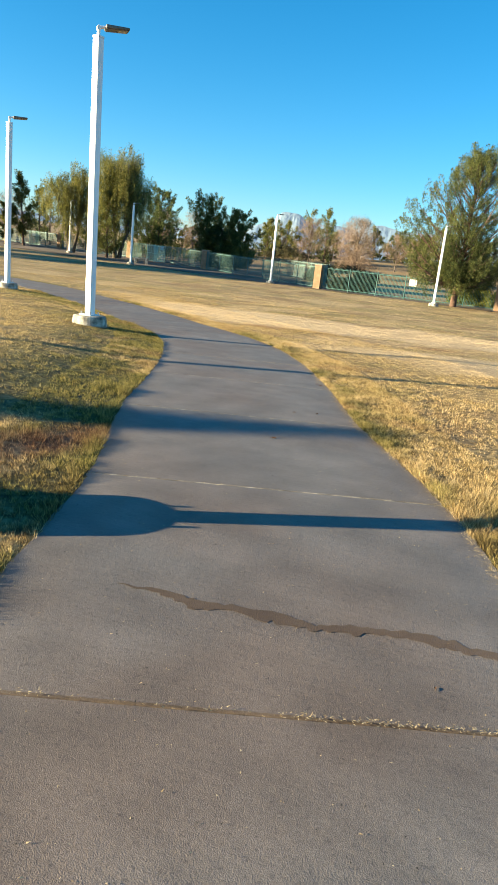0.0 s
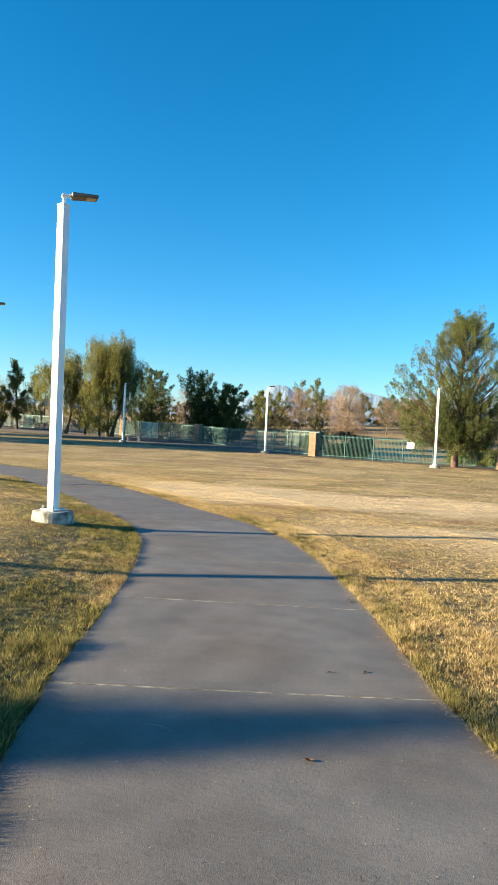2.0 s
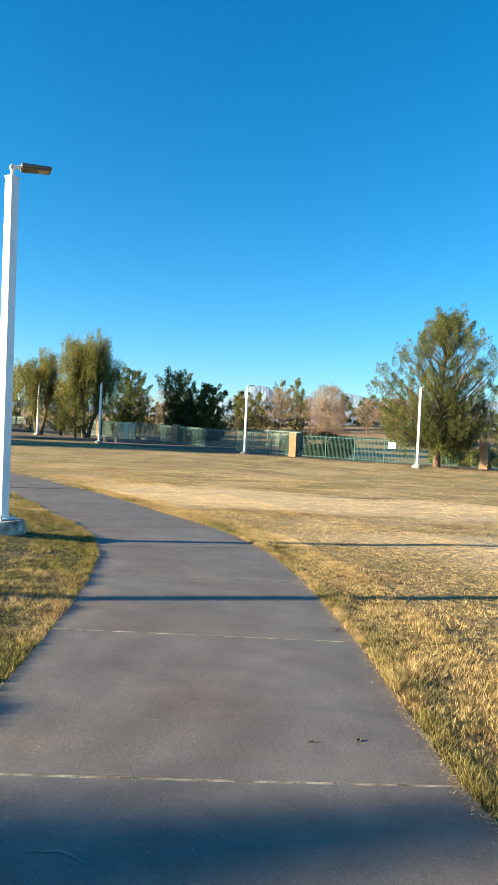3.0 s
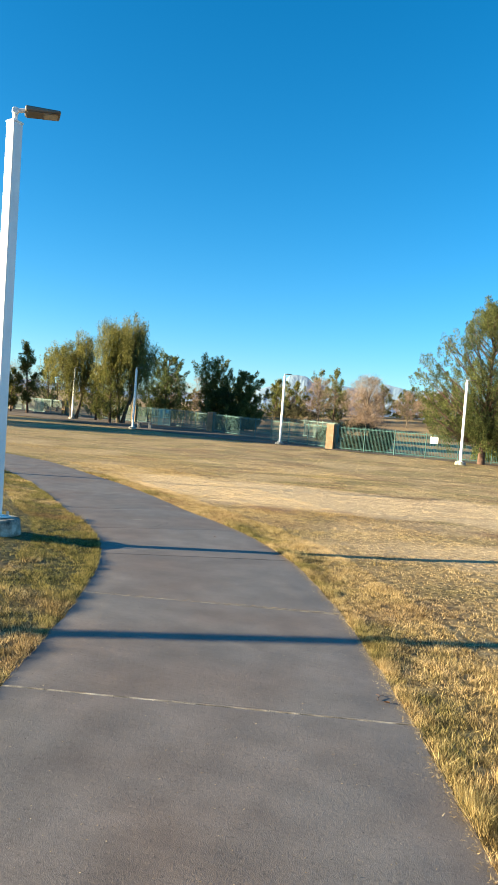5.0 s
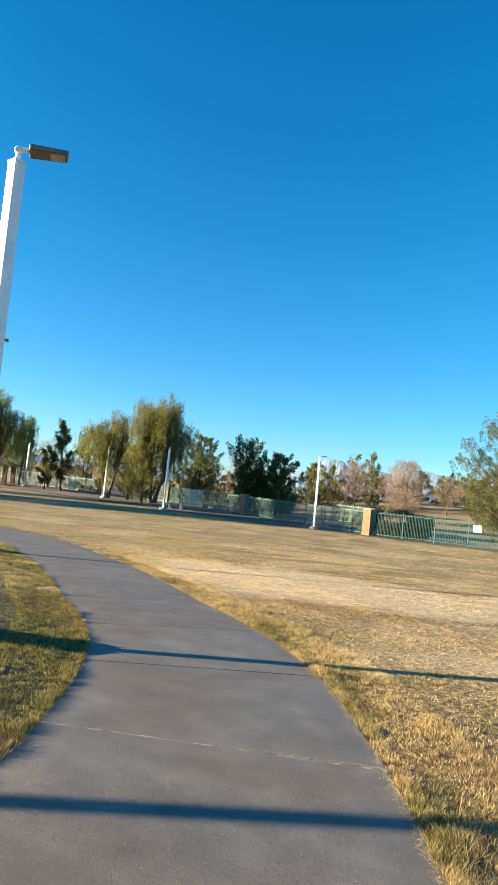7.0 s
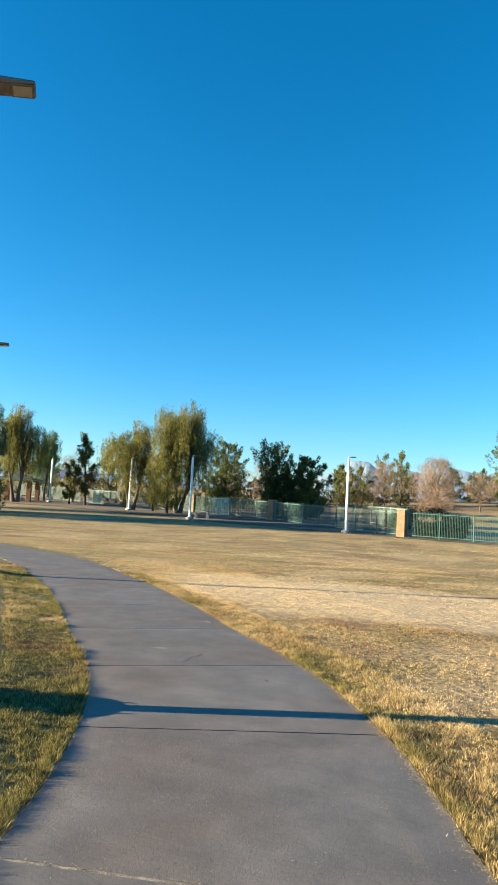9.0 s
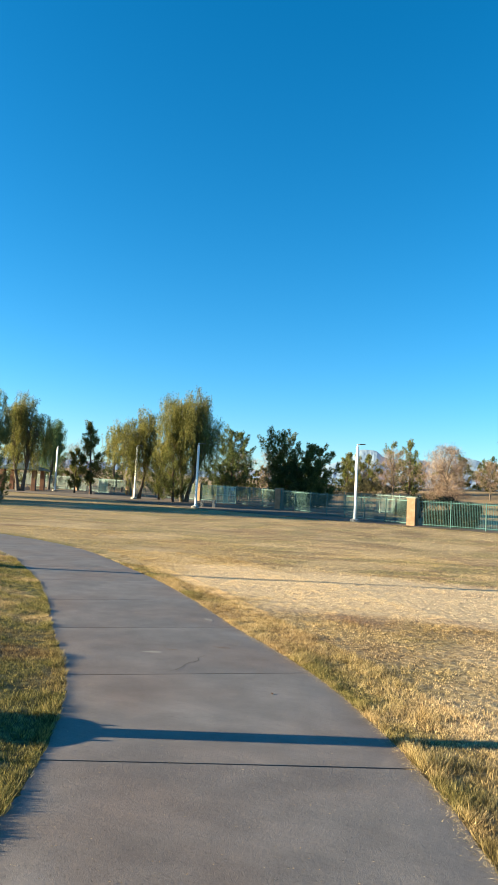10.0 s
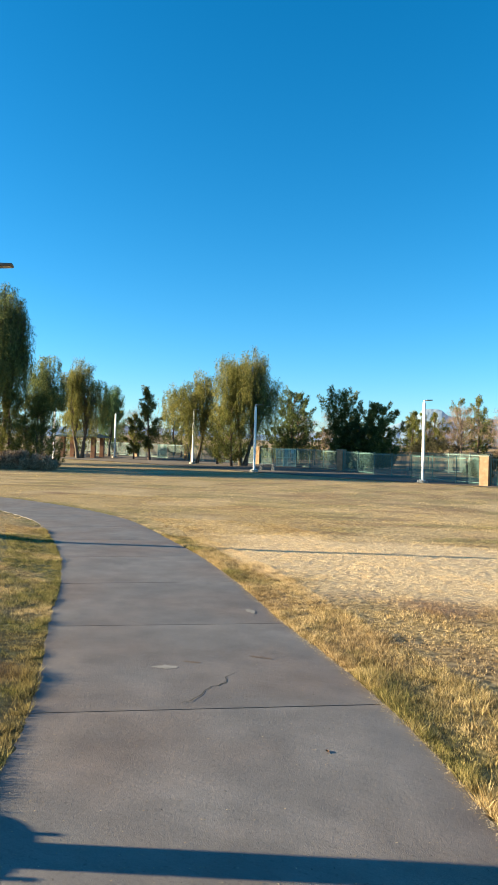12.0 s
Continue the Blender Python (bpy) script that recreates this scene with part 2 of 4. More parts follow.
# ridge rock with the blue of distant haze put into its colour
ROCK = material("hazy_limestone", [(0.085, 0.145, 0.21), (0.115, 0.175, 0.235), (0.155, 0.21, 0.26)], 0.95, 0.004, 0.02, 0.5, bump_scale=0.012, depth=60)
# a faint blue glow stands in for the lit air before the ridge
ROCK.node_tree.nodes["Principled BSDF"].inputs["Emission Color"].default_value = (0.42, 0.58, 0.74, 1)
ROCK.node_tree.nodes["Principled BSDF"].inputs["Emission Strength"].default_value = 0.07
LITTER = leafy("fallen_leaf", [(0.07, 0.035, 0.02), (0.15, 0.08, 0.042)], through=0.0)


# ---- the lie of the land ----
CENTRE = [(6.8, -9.6), (4.7, -5.3), (3.74, -2.70), (2.84, -0.37), (2.03, 2.02), (1.01, 4.28), (0.16, 6.57), (-0.80, 8.86), (-1.92, 11.00), (-3.38, 12.95),
          (-5.2, 14.77), (-7.0, 16.62), (-8.95, 18.45), (-11.4, 20.45), (-14.2, 22.5), (-16.9, 23.75), (-19.8, 24.6), (-23.0, 25.1), (-28.0, 25.3), (-40.0, 24.5)]
HALF = 1.26


def smooth_line(points, step=0.1):
    p = np.array(points, float)
    p = np.vstack([2 * p[0] - p[1], p, 2 * p[-1] - p[-2]])
    out = []
    for a, b, c, d in zip(p[:-3], p[1:-2], p[2:-1], p[3:]):
        for u in np.arange(0, 1, step / np.linalg.norm(c - b)):
            out.append(0.5 * (2 * b + (c - a) * u + (2 * a - 5 * b + 4 * c - d) * u * u + (3 * b - a - 3 * c + d) * u ** 3))
    return np.array(out + [p[-2]])


LINE = smooth_line(CENTRE)
TANGENT = np.gradient(LINE, axis=0)
TANGENT /= np.linalg.norm(TANGENT, axis=1)[:, None]
LEFTWARD = np.stack([-TANGENT[:, 1], TANGENT[:, 0]], 1)
ALONG = np.concatenate([[0], np.cumsum(np.linalg.norm(np.diff(LINE, axis=0), axis=1))])


def lateral(x, y):
    """Signed distance to the left of the path's middle line, for arrays."""
    x, y = np.atleast_1d(np.asarray(x, float)), np.atleast_1d(np.asarray(y, float))
    out = np.empty(len(x))
    for i in range(0, len(x), 20000):
        dx, dy = x[i:i + 20000, None] - LINE[None, ::3, 0], y[i:i + 20000, None] - LINE[None, ::3, 1]
        k = np.argmin(dx * dx + dy * dy, 1)
        j = np.arange(len(k))
        side = dx[j, k] * LEFTWARD[::3][k, 0] + dy[j, k] * LEFTWARD[::3][k, 1]
        out[i:i + 20000] = np.sign(side) * np.hypot(dx[j, k], dy[j, k])
        near = np.hypot(dx[j, k], dy[j, k]) < 3
        out[i:i + 20000][near] = side[near]
    return out


FAR_D = np.array([-3000, -20, -10, 0, 4, 8, 12, 16, 24, 34, 48.5, 57, 65, 73.5, 86.5, 97, 119, 141, 163, 260, 600, 3000, 6000], float)
FAR_Z = np.array([0.2, 0.2, 0.16, 0.07, 0.0, -0.09, -0.18, -0.28, -0.39, -0.35, -0.14, -0.03, 0.10, 0.32, 0.57, 1.06, 2.25, 3.55, 4.4, 6.0, 9, 20, 20], float)
_dense = np.arange(-40, 180, 0.5)
_table = np.interp(_dense, FAR_D, FAR_Z)
_table = np.convolve(np.pad(_table, 5, mode="edge"), np.hanning(13)[1:-1] / np.hanning(13).sum(), "valid")


def soft(v):
    v = np.clip(v, 0, 1)
    return v * v * (3 - 2 * v)


def lie(x, y, lat=None):
    """Height of the ground, for arrays."""
    x, y = np.atleast_1d(np.asarray(x, float)), np.atleast_1d(np.asarray(y, float))
    d = -0.35 * x + 0.94 * y
    z = np.where((d > -38) & (d < 175), np.interp(d, _dense, _table), np.interp(d, FAR_D, FAR_Z))
    lat = lateral(x, y) if lat is None else lat
    z = z + 0.14 * soft((lat - 1.25) / 2.0) * soft((40 - d) / 15) * soft((lat < 40) * 1.0)
    far = soft((d - 75) / 60)
    return z + far * 0.7 * (np.sin(x * 0.045 + 1.3) + np.sin(y * 0.06 + x * 0.02))


def height(x, y):
    return float(lie(x, y)[0])


_rng = np.random.default_rng(5)
_grid = _rng.random((256, 256))


def field(x, y, size):
    """Smooth random field from 0 to 1, for arrays."""
    u, v = np.asarray(x) / size + 100.5, np.asarray(y) / size + 100.5
    i, j = np.floor(u).astype(int), np.floor(v).astype(int)
    a, b = soft(u - i), soft(v - j)
    g = lambda p, q: _grid[p % 256, q % 256]
    return (g(i, j) * (1 - a) + g(i + 1, j) * a) * (1 - b) + (g(i, j + 1) * (1 - a) + g(i + 1, j + 1) * a) * b


def turf_fields(x, y, lat):
    """How green, how bleached and how rusty the turf is."""
    edge = np.abs(lat) - HALF
    mid = 0.6 * field(x, y, 0.7) + 0.4 * field(x, y, 0.25)
    big = field(x + 31, y, 3.1)
    right, left = lat < 0, lat > 0
    green = soft((0.7 - edge) / 0.6) * soft((mid - 0.36) / 0.3) * 0.8
    green = np.where(left, np.maximum(green, soft((3.5 - edge) / 3) * soft((0.5 * mid + 0.5 * big - 0.36) / 0.18) * 0.9), green)
    green = np.maximum(green, np.where(right, 0.35 * soft((0.6 * mid + 0.4 * big - 0.52) / 0.2), 0.2 * soft((big - 0.45) / 0.3)))
    w = 1.2 * (field(x, y + 9, 1.3) - 0.5) + 0.5 * (field(x, y, 0.4) - 0.5)
    e1 = 1.4 - np.hypot((x + 0.3) / 10.5, (y - 21.9 - 0.10 * x) / 3.0) + 0.5 * w
    e2 = 1.3 - np.hypot((x - 6.5) / 6.5, (y - 13.5 - 0.25 * x) / 2.2) + 0.6 * w
    dry = np.maximum(soft(e1 / 0.5), soft(e2 / 0.7) * 0.8) * (lat < -1.8)
    dry = np.maximum(dry, 0.42 * soft((field(x, y, 1.9) - 0.55) / 0.25) * soft((-lat - 2.0) / 2))
    dry = np.maximum(dry, 0.22 * soft((-lat - 5) / 6) * (0.4 + 0.9 * field(x, y, 2.6)))
    green = green * (1 - 0.9 * dry)
    e, d = 0.94 * x + 0.35 * y, -0.35 * x + 0.94 * y
    stripe = 0.6 * field(e, d * 4.5, 3.2) + 0.4 * field(e + 50, d * 4, 1.3)
    green = np.maximum(green, 0.75 * soft((stripe - 0.47) / 0.12) * soft((-lat - 4) / 5) * (1 - 0.8 * dry))
    rust = soft(1.3 - np.hypot((x - 0.25) / 0.34, (y - 2.0) / 0.7) + w) * 0.95
    rust = np.maximum(rust, 0.6 * soft(1.1 - np.hypot((x + 5.4) / 0.5, (y - 12.5) / 0.6) + w))
    rust = np.maximum(rust, 0.9 * soft(1.1 - np.hypot((x - 0.2) / 3.6, (y - 17.6) / 0.9) + w))
    rust = np.maximum(rust, 0.75 * soft(1.2 - np.hypot((x + 22.6) / 1.3, (y - 29.5) / 0.8) + w))
    rust = np.maximum(rust, 0.55 * soft((0.6 * field(e + 9, d * 3.2, 2.6) + 0.4 * field(e, d * 4 + 3, 0.9) - 0.56) / 0.14) * soft((-lat - 3) / 4) * (1 - 0.7 * dry))
    rust = np.maximum(rust, 0.28 * soft((field(x + 3, y, 0.5) * (0.4 + field(x, y + 5, 1.6)) - 0.55) / 0.25) * (1 - dry))
    return green, dry, rust


# ---- building helpers ----
def mesh_object(name, verts, faces, mat, parent=None, label="", smooth=False):
    me = bpy.data.meshes.new(name)
    me.from_pydata([tuple(v) for v in verts], [], [tuple(f) for f in faces])
    me.materials.append(mat)
    if smooth:
        me.polygons.foreach_set("use_smooth", [True] * len(me.polygons))
    ob = new(name, me)
    if parent is not None:
        ob.parent = parent
    if label:
        ob["label"] = label
    return ob


def part(name, bm, mat, parent=None, label="", smooth=False):
    me = bpy.data.meshes.new(name)
    bm.normal_update()
    bm.to_mesh(me)
    bm.free()
    me.materials.append(mat)
    if smooth:
        me.polygons.foreach_set("use_smooth", [True] * len(me.polygons))
    ob = new(name, me)
    if parent is not None:
        ob.parent = parent
    if label:
        ob["label"] = label
    return ob


def box(sx, sy, sz, m=Matrix(), bevel=0.0, bm=None):
    """A box standing on its base at the pose m."""
    own = bmesh.new()
    bmesh.ops.create_cube(own, size=1)
    bmesh.ops.scale(own, vec=(sx, sy, sz), verts=own.verts)
    bmesh.ops.translate(own, vec=(0, 0, sz / 2), verts=own.verts)
    if bevel:
        bmesh.ops.bevel(own, geom=own.edges[:], offset=bevel, segments=2, affect="EDGES", profile=0.5)
    own.transform(m)
    if bm is None:
        return own
    tmp = bpy.data.meshes.new("tmp")
    own.to_mesh(tmp); own.free()
    bm.from_mesh(tmp); bpy.data.meshes.remove(tmp)
    return bm


def rod(r0, r1, h, m=Matrix(), sides=12, bevel=0.0):
    bm = bmesh.new()
    bmesh.ops.create_cone(bm, cap_ends=True, segments=sides, radius1=r0, radius2=r1, depth=h)
    bmesh.ops.translate(bm, vec=(0, 0, h / 2), verts=bm.verts)
    if bevel:
        bmesh.ops.bevel(bm, geom=[e for e in bm.edges if abs(e.verts[0].co.z - e.verts[1].co.z) < 1e-5], offset=bevel, segments=2, affect="EDGES", profile=0.5)
    bm.transform(m)
    return bm


def thing(name, m, label, category, group=""):
    ob = new(name)
    ob.matrix_world = m
    return tagged(ob, label, category, group)


def soup(name, v, mat, fields=(), corners=3, parent=None):
    """One mesh from an array of loose triangles or quads (n, corners, 3)."""
    n = len(v)
    me = bpy.data.meshes.new(name)
    me.vertices.add(n * corners)
    me.vertices.foreach_set("co", v.reshape(-1).astype(np.float32))
    me.loops.add(n * corners)
    me.loops.foreach_set("vertex_index", np.arange(n * corners, dtype=np.int32))
    me.polygons.add(n)
    me.polygons.foreach_set("loop_start", np.arange(0, n * corners, corners, dtype=np.int32))
    me.update(calc_edges=True)
    me.materials.append(mat)
    for key, values in fields:
        at = me.attributes.new(key, "FLOAT", "POINT")
        at.data.foreach_set("value", np.repeat(values, corners).astype(np.float32))
    ob = new(name, me)
    if parent is not None:
        ob.parent = parent
    return ob


# ---- ground ----
def spaced(lo, hi, step, reach, growth):
    mid = list(np.arange(lo, hi + 1e-6, step))
    out, s = [], step
    x = hi
    while x < reach:
        s = min(s * growth, 250); x += s; out.append(x)
    left, s, x = [], step, lo
    while x > -reach:
        s = min(s * growth, 250); x -= s; left.append(x)
    return np.array(left[::-1] + mid + out)


gx, gy = spaced(-24, 12, 0.3, 4600, 1.13), spaced(-6, 32, 0.3, 4600, 1.13)
X, Y = [a.ravel() for a in np.meshgrid(gx, gy)]
LAT = lateral(X, Y)
Z = lie(X, Y, LAT)
near = (np.abs(LAT) > HALF + 0.25) & (np.abs(X) < 60) & (np.abs(Y) < 80)
Z = Z + np.where(near, 0.02 * (field(X, Y, 0.9) - 0.5) + 0.05 * (field(X, Y, 4.0) - 0.5) * soft((np.abs(LAT) - 2) / 3), 0)
Z = Z - 0.05 * (np.abs(LAT) < HALF - 0.32) - 0.02 * (np.abs(LAT) < HALF - 0.06)
nx = len(gx)
idx = np.arange(len(X)).reshape(len(gy), nx)
quads = np.stack([idx[:-1, :-1], idx[:-1, 1:], idx[1:, 1:], idx[1:, :-1]], -1).reshape(-1, 4)
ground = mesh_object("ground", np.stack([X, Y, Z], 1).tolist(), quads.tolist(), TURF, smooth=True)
ground["kind"] = "structure"
G, DRY, RUST = turf_fields(X, Y, LAT)
D = -0.35 * X + 0.94 * Y
FENCE_Y = np.interp(X, [-98, -62, -50, -38, -25.7, -10.6, 3.5, 33], [86, 79, 74.5, 71, 65, 53.9, 52.3, 49.5])
beyond = soft((Y - FENCE_Y + 3 * np.sin(X * 0.3)) / 3 + 1.0 * (X < -12))
RUST = np.maximum(RUST, beyond * (0.12 + 0.35 * field(X, Y, 6)))
DRY = np.maximum(DRY * (1 - beyond), beyond * 0.7 * field(X, Y, 9))
G = G * (1 - beyond)
# the last field lifts the soil's painted gap shade away from the path
for key, values in (("green", G), ("dry", DRY), ("rust", RUST), ("shade_ease", np.maximum(soft((D - 9) / 14), 0.8 * soft((np.abs(LAT) - HALF - 0.8) / 3)))):
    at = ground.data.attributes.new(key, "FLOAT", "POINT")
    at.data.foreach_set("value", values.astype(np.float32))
EDGE_X = [-70, -41.7, -29.8, -14.6, -10.6, 3.5, 12, 33]
EDGE_Y = [64, 60.4, 57.0, 53.75, 53.2, 52.0, 51.0, 48.6]
BACK_Y = [86, 80, 78, 66, 57, 53.2, 52.2, 49.8]


def earth_border():
    """Bare earth from lawn's edge to behind the fence, its colour darkened for shade."""
    xs = np.arange(-62, 14, 0.4)
    verts, faces = [], []
    rows = 26
    for x in xs:
        y0 = np.interp(x, EDGE_X, EDGE_Y) + 0.35 * (field(x, 3.0, 0.9) - 0.5)
        y1 = np.interp(x, EDGE_X, BACK_Y) + 1.5 * (field(x, 8.0, 2.0) - 0.5)
        for u in np.linspace(0, 1, rows):
            y = y0 + (y1 - y0) * u ** 1.3
            verts.append((x, y, height(x, y) + 0.03 + 0.03 * (float(field(x, y, 0.8)) - 0.5)))
    for i in range(len(xs) - 1):
        for j in range(rows - 1):
            a = i * rows + j
            faces.append((a, a + rows, a + rows + 1, a + 1))
    ob = mesh_object("ground", verts, faces, EARTH, smooth=True)
    tagged(ob, "bare brown earth border along the picket fence, darkened for shade", "earth", kind="structure")


earth_border()
tagged(ground, "dormant straw-coloured park lawn running out to bare brown earth", "lawn")

# ---- the concrete path, slab by slab ----
path = tagged(new("pavement"), "curving grey broom-finished concrete path across the lawn", "path", kind="structure")
TOP = 0.006


def station(s, off, dz=0.0):
    c = np.array([np.interp(s, ALONG, LINE[:, k]) for k in (0, 1)])
    n = np.array([np.interp(s, ALONG, LEFTWARD[:, k]) for k in (0, 1)])
    p = c + n / np.linalg.norm(n) * off
    return p[0], p[1], float(np.interp(-0.35 * p[0] + 0.94 * p[1], _dense, _table)) + dz


def along_of(x, y):
    return float(ALONG[np.argmin((LINE[:, 0] - x) ** 2 + (LINE[:, 1] - y) ** 2)])


JOINTS = [along_of(*c) for c in CENTRE[3:13]]
SKEW = dict(zip([round(j, 3) for j in JOINTS], (0.0, 0.02, 0.05, 0.07, 0.14, 0.02, 0.0, 0.03, 0.0, 0.0)))      # how far each joint runs off the square
JOINTS = [JOINTS[0] - 2.45 * k for k in (3, 2, 1)] + JOINTS + [JOINTS[-1] + 2.6 * k for k in range(1, 10)]


def off_square(s):
    """How far the joint at s runs off the square, per metre across."""
    return SKEW.get(round(s, 3), 0.0)


def slab(s0, s1, gap):
    na, nb = 9, 9
    top, faces = [], []
    for i in range(na):
        for j in range(nb):
            o = HALF * (1 - 2 * j / (nb - 1))
            a, b = s0 + gap / 2 + off_square(s0) * o, s1 - gap / 2 + off_square(s1) * o
            s = a + (b - a) * i / (na - 1)
            rim = 0.006 if i in (0, na - 1) or j in (0, nb - 1) else 0.0
            wob = 0.012 * math.sin(s * 7.1) + 0.008 * math.sin(s * 17.3) if j in (0, nb - 1) else 0
            top.append(station(s, o + wob, TOP - rim))
    rim_ids = [j for j in range(nb)] + [i * nb + nb - 1 for i in range(1, na)] + [(na - 1) * nb + j for j in range(nb - 2, -1, -1)] + [i * nb for i in range(na - 2, 0, -1)]
    base = len(top)
    verts = top + [(*top[k][:2], top[k][2] - 0.11) for k in rim_ids]
    for i in range(na - 1):
        for j in range(nb - 1):
            a = i * nb + j
            faces.append((a, a + nb, a + nb + 1, a + 1))
    for k in range(len(rim_ids)):
        n = (k + 1) % len(rim_ids)
        faces.append((rim_ids[k], rim_ids[n], base + n, base + k))
    return mesh_object("slab", verts, faces, CONCRETE, path, smooth=False)


for s0, s1 in zip(JOINTS[:-1], JOINTS[1:]):
    slab(s0, s1, 0.024 if JOINTS[3] - 0.01 < s1 and s0 < JOINTS[7] + 0.01 else 0.016)
for k in (3, 4, 5, 6, 7):
    s = JOINTS[k]
    n = 40
    sunk = 0.016 if k == 3 else 0.005
    verts, faces = [], []
    for i in range(n + 1):
        o = HALF * (1 - 2 * i / n) * 0.995
        dip = sunk + 0.005 * random.random()
        for w in (-0.0118, 0.0118):
            verts.append(station(s + w + off_square(s) * o, o, TOP - dip))
    for i in range(n):
        faces.append((2 * i, 2 * i + 1, 2 * i + 3, 2 * i + 2))
    if k == 3:
        mesh_object("joint_filler", verts, faces, EARTH, path, "dark earth down in the open joint")
    else:
        mesh_object("joint_filler", verts, faces, SAND, path, "pale sand packed into the joint")


def ribbon(name, points, widths, mat, dz, parent, label, seed=1, ragged=0.25, drift=0.0):
    """A thin ragged-edged strip lying on the path."""
    rr = random.Random(seed)
    verts, faces = [], []
    pts = smooth_line(points, 0.03)
    for i, p in enumerate(pts):
        t = pts[min(i + 1, len(pts) - 1)] - pts[max(i - 1, 0)]
        t = t / max(np.linalg.norm(t), 1e-6)
        u = i / (len(pts) - 1)
        w = float(np.interp(u, np.linspace(0, 1, len(widths)), widths))
        for side in (1, -1):
            o = side * w * (1 - ragged + 2 * ragged * rr.random()) + drift * math.sin(i * 0.9 + 3 * math.sin(i * 0.37))
            q = p + np.array([-t[1], t[0]]) * o
            verts.append((q[0], q[1], float(np.interp(-0.35 * q[0] + 0.94 * q[1], _dense, _table)) + TOP + dz))
    for i in range(len(pts) - 1):
        faces.append((2 * i, 2 * i + 1, 2 * i + 3, 2 * i + 2))
    return mesh_object(name, verts, faces, mat, parent, label)


ribbon("damp_stain", [(1.88, 0.2), (2.1, 0.22), (2.25, 0.2), (2.45, 0.25), (2.62, 0.27), (2.78, 0.27), (2.95, 0.33), (3.2, 0.42), (3.42, 0.42), (3.7, 0.44)],
       [0.003, 0.018, 0.038, 0.026, 0.042, 0.024, 0.036, 0.026, 0.042, 0.03, 0.022], DAMP, 0.0025, path, "brown trickle stain dried on the concrete", 3, 0.5, 0.006)
ribbon("crack", [(-3.62, 12.88), (-3.6, 13.1), (-3.66, 13.28), (-3.63, 13.45), (-3.72, 13.6), (-3.7, 13.78)], [0.003, 0.005, 0.003, 0.006, 0.003, 0.002], CRACK, 0.002, path, "thin dark crack across one slab", 4, 0.45, 0.012)


SCUFF = material("pale_scuff", [(0.20, 0.18, 0.16), (0.28, 0.255, 0.235)], 0.8, 12, 90, 0.2)
for name, mat, label, pts, w in (
        ("scuff", SCUFF, "pale scraped patch on the concrete", [(-4.36, 13.44), (-4.28, 13.5), (-4.17, 13.55)], [0.01, 0.05, 0.012]),
        ("damp_stain", DAMP, "small dark damp spot on the concrete", [(-4.25, 13.74), (-4.18, 13.77), (-4.1, 13.79)], [0.01, 0.03, 0.008]),
        ("damp_stain", DAMP, "small dark damp spot on the concrete", [(-3.88, 14.24), (-3.78, 14.27), (-3.66, 14.27)], [0.008, 0.03, 0.008]),
        ("scuff", SCUFF, "pale scraped patch on the concrete", [(-5.0, 15.95), (-4.91, 15.92), (-4.78, 15.8)], [0.01, 0.05, 0.01]),
        ("scuff", SCUFF, "long faint scrape along the concrete", [(0.62, 3.5), (0.72, 3.55), (0.86, 3.52)], [0.003, 0.008, 0.003])):
    ribbon(name, pts, w, mat, 0.0025, path, label, len(pts) + int(100 * abs(pts[0][0])), 0.5, 0.006)


# ---- lamp posts ----
def lamp_post(x, y, turn=-11):
    z = height(x, y)
    post = thing("lamp_post", pose(x, y, z - 0.03, 0, 0, turn), "white square steel lamp post on a round concrete plinth", "lamp post", "lamp posts along the path")
    part("plinth", rod(0.36, 0.335, 0.228, sides=32, bevel=0.03), PLINTH, post, "weathered round concrete plinth")
    part("base_plate", box(0.30, 0.30, 0.025, pose(0, 0, 0.23), 0.004), WHITE, post)
    for a in (45, 135, 225, 315):
        c = pose(0.17 * math.cos(radians(a)), 0.17 * math.sin(radians(a)), 0.255)
        part("bolt", rod(0.018, 0.016, 0.055, c, 6), STEEL, post)
    pole = part("pole", box(0.15, 0.15, 5.16, pose(0, 0, 0.252), 0.012), WHITE, post)
    part("handhole_cover", box(0.012, 0.085, 0.22, pose(-0.081, -0.02, 0.75), 0.004), WHITE, pole)
    part("pole_cap", box(0.162, 0.162, 0.03, pose(0, 0, 5.41), 0.006), WHITE, post)
    part("tenon", rod(0.032, 0.032, 0.12, pose(0, 0, 5.438), 16), WHITE, post)
    swing = pose(0, 0, 5.58, 0, -6, 52) @ pose(0, 0, -5.58)      # the head points up a little
    part("knuckle", rod(0.045, 0.045, 0.09, swing @ pose(0, 0.045, 5.575, 90), 16, 0.01), WHITE, post)
    part("arm", rod(0.03, 0.026, 0.11, swing @ pose(0.03, 0, 5.585, 0, 86), 12), WHITE, post)
    head = box(0.45, 0.25, 0.075, pose(0.345, 0, 5.55), 0.02)
    for v in head.verts:
        if v.co.z > 5.59 and v.co.x > 0.43:
            v.co.z -= 0.028
    head.transform(swing)
    hd = part("lamp_head", head, BRONZE, post, "flat bronze lamp head")
    part("driver_cover", box(0.19, 0.215, 0.006, swing @ pose(0.235, 0, 5.5445), 0.002), BRONZE, hd)
    part("lens_frame", box(0.215, 0.225, 0.006, swing @ pose(0.447, 0, 5.5442), 0.002), BRONZE, hd)
    part("lens", box(0.17, 0.17, 0.004, swing @ pose(0.447, 0, 5.5395)), LENS, hd)
    return post


first = lamp_post(-4.51, 10.11)
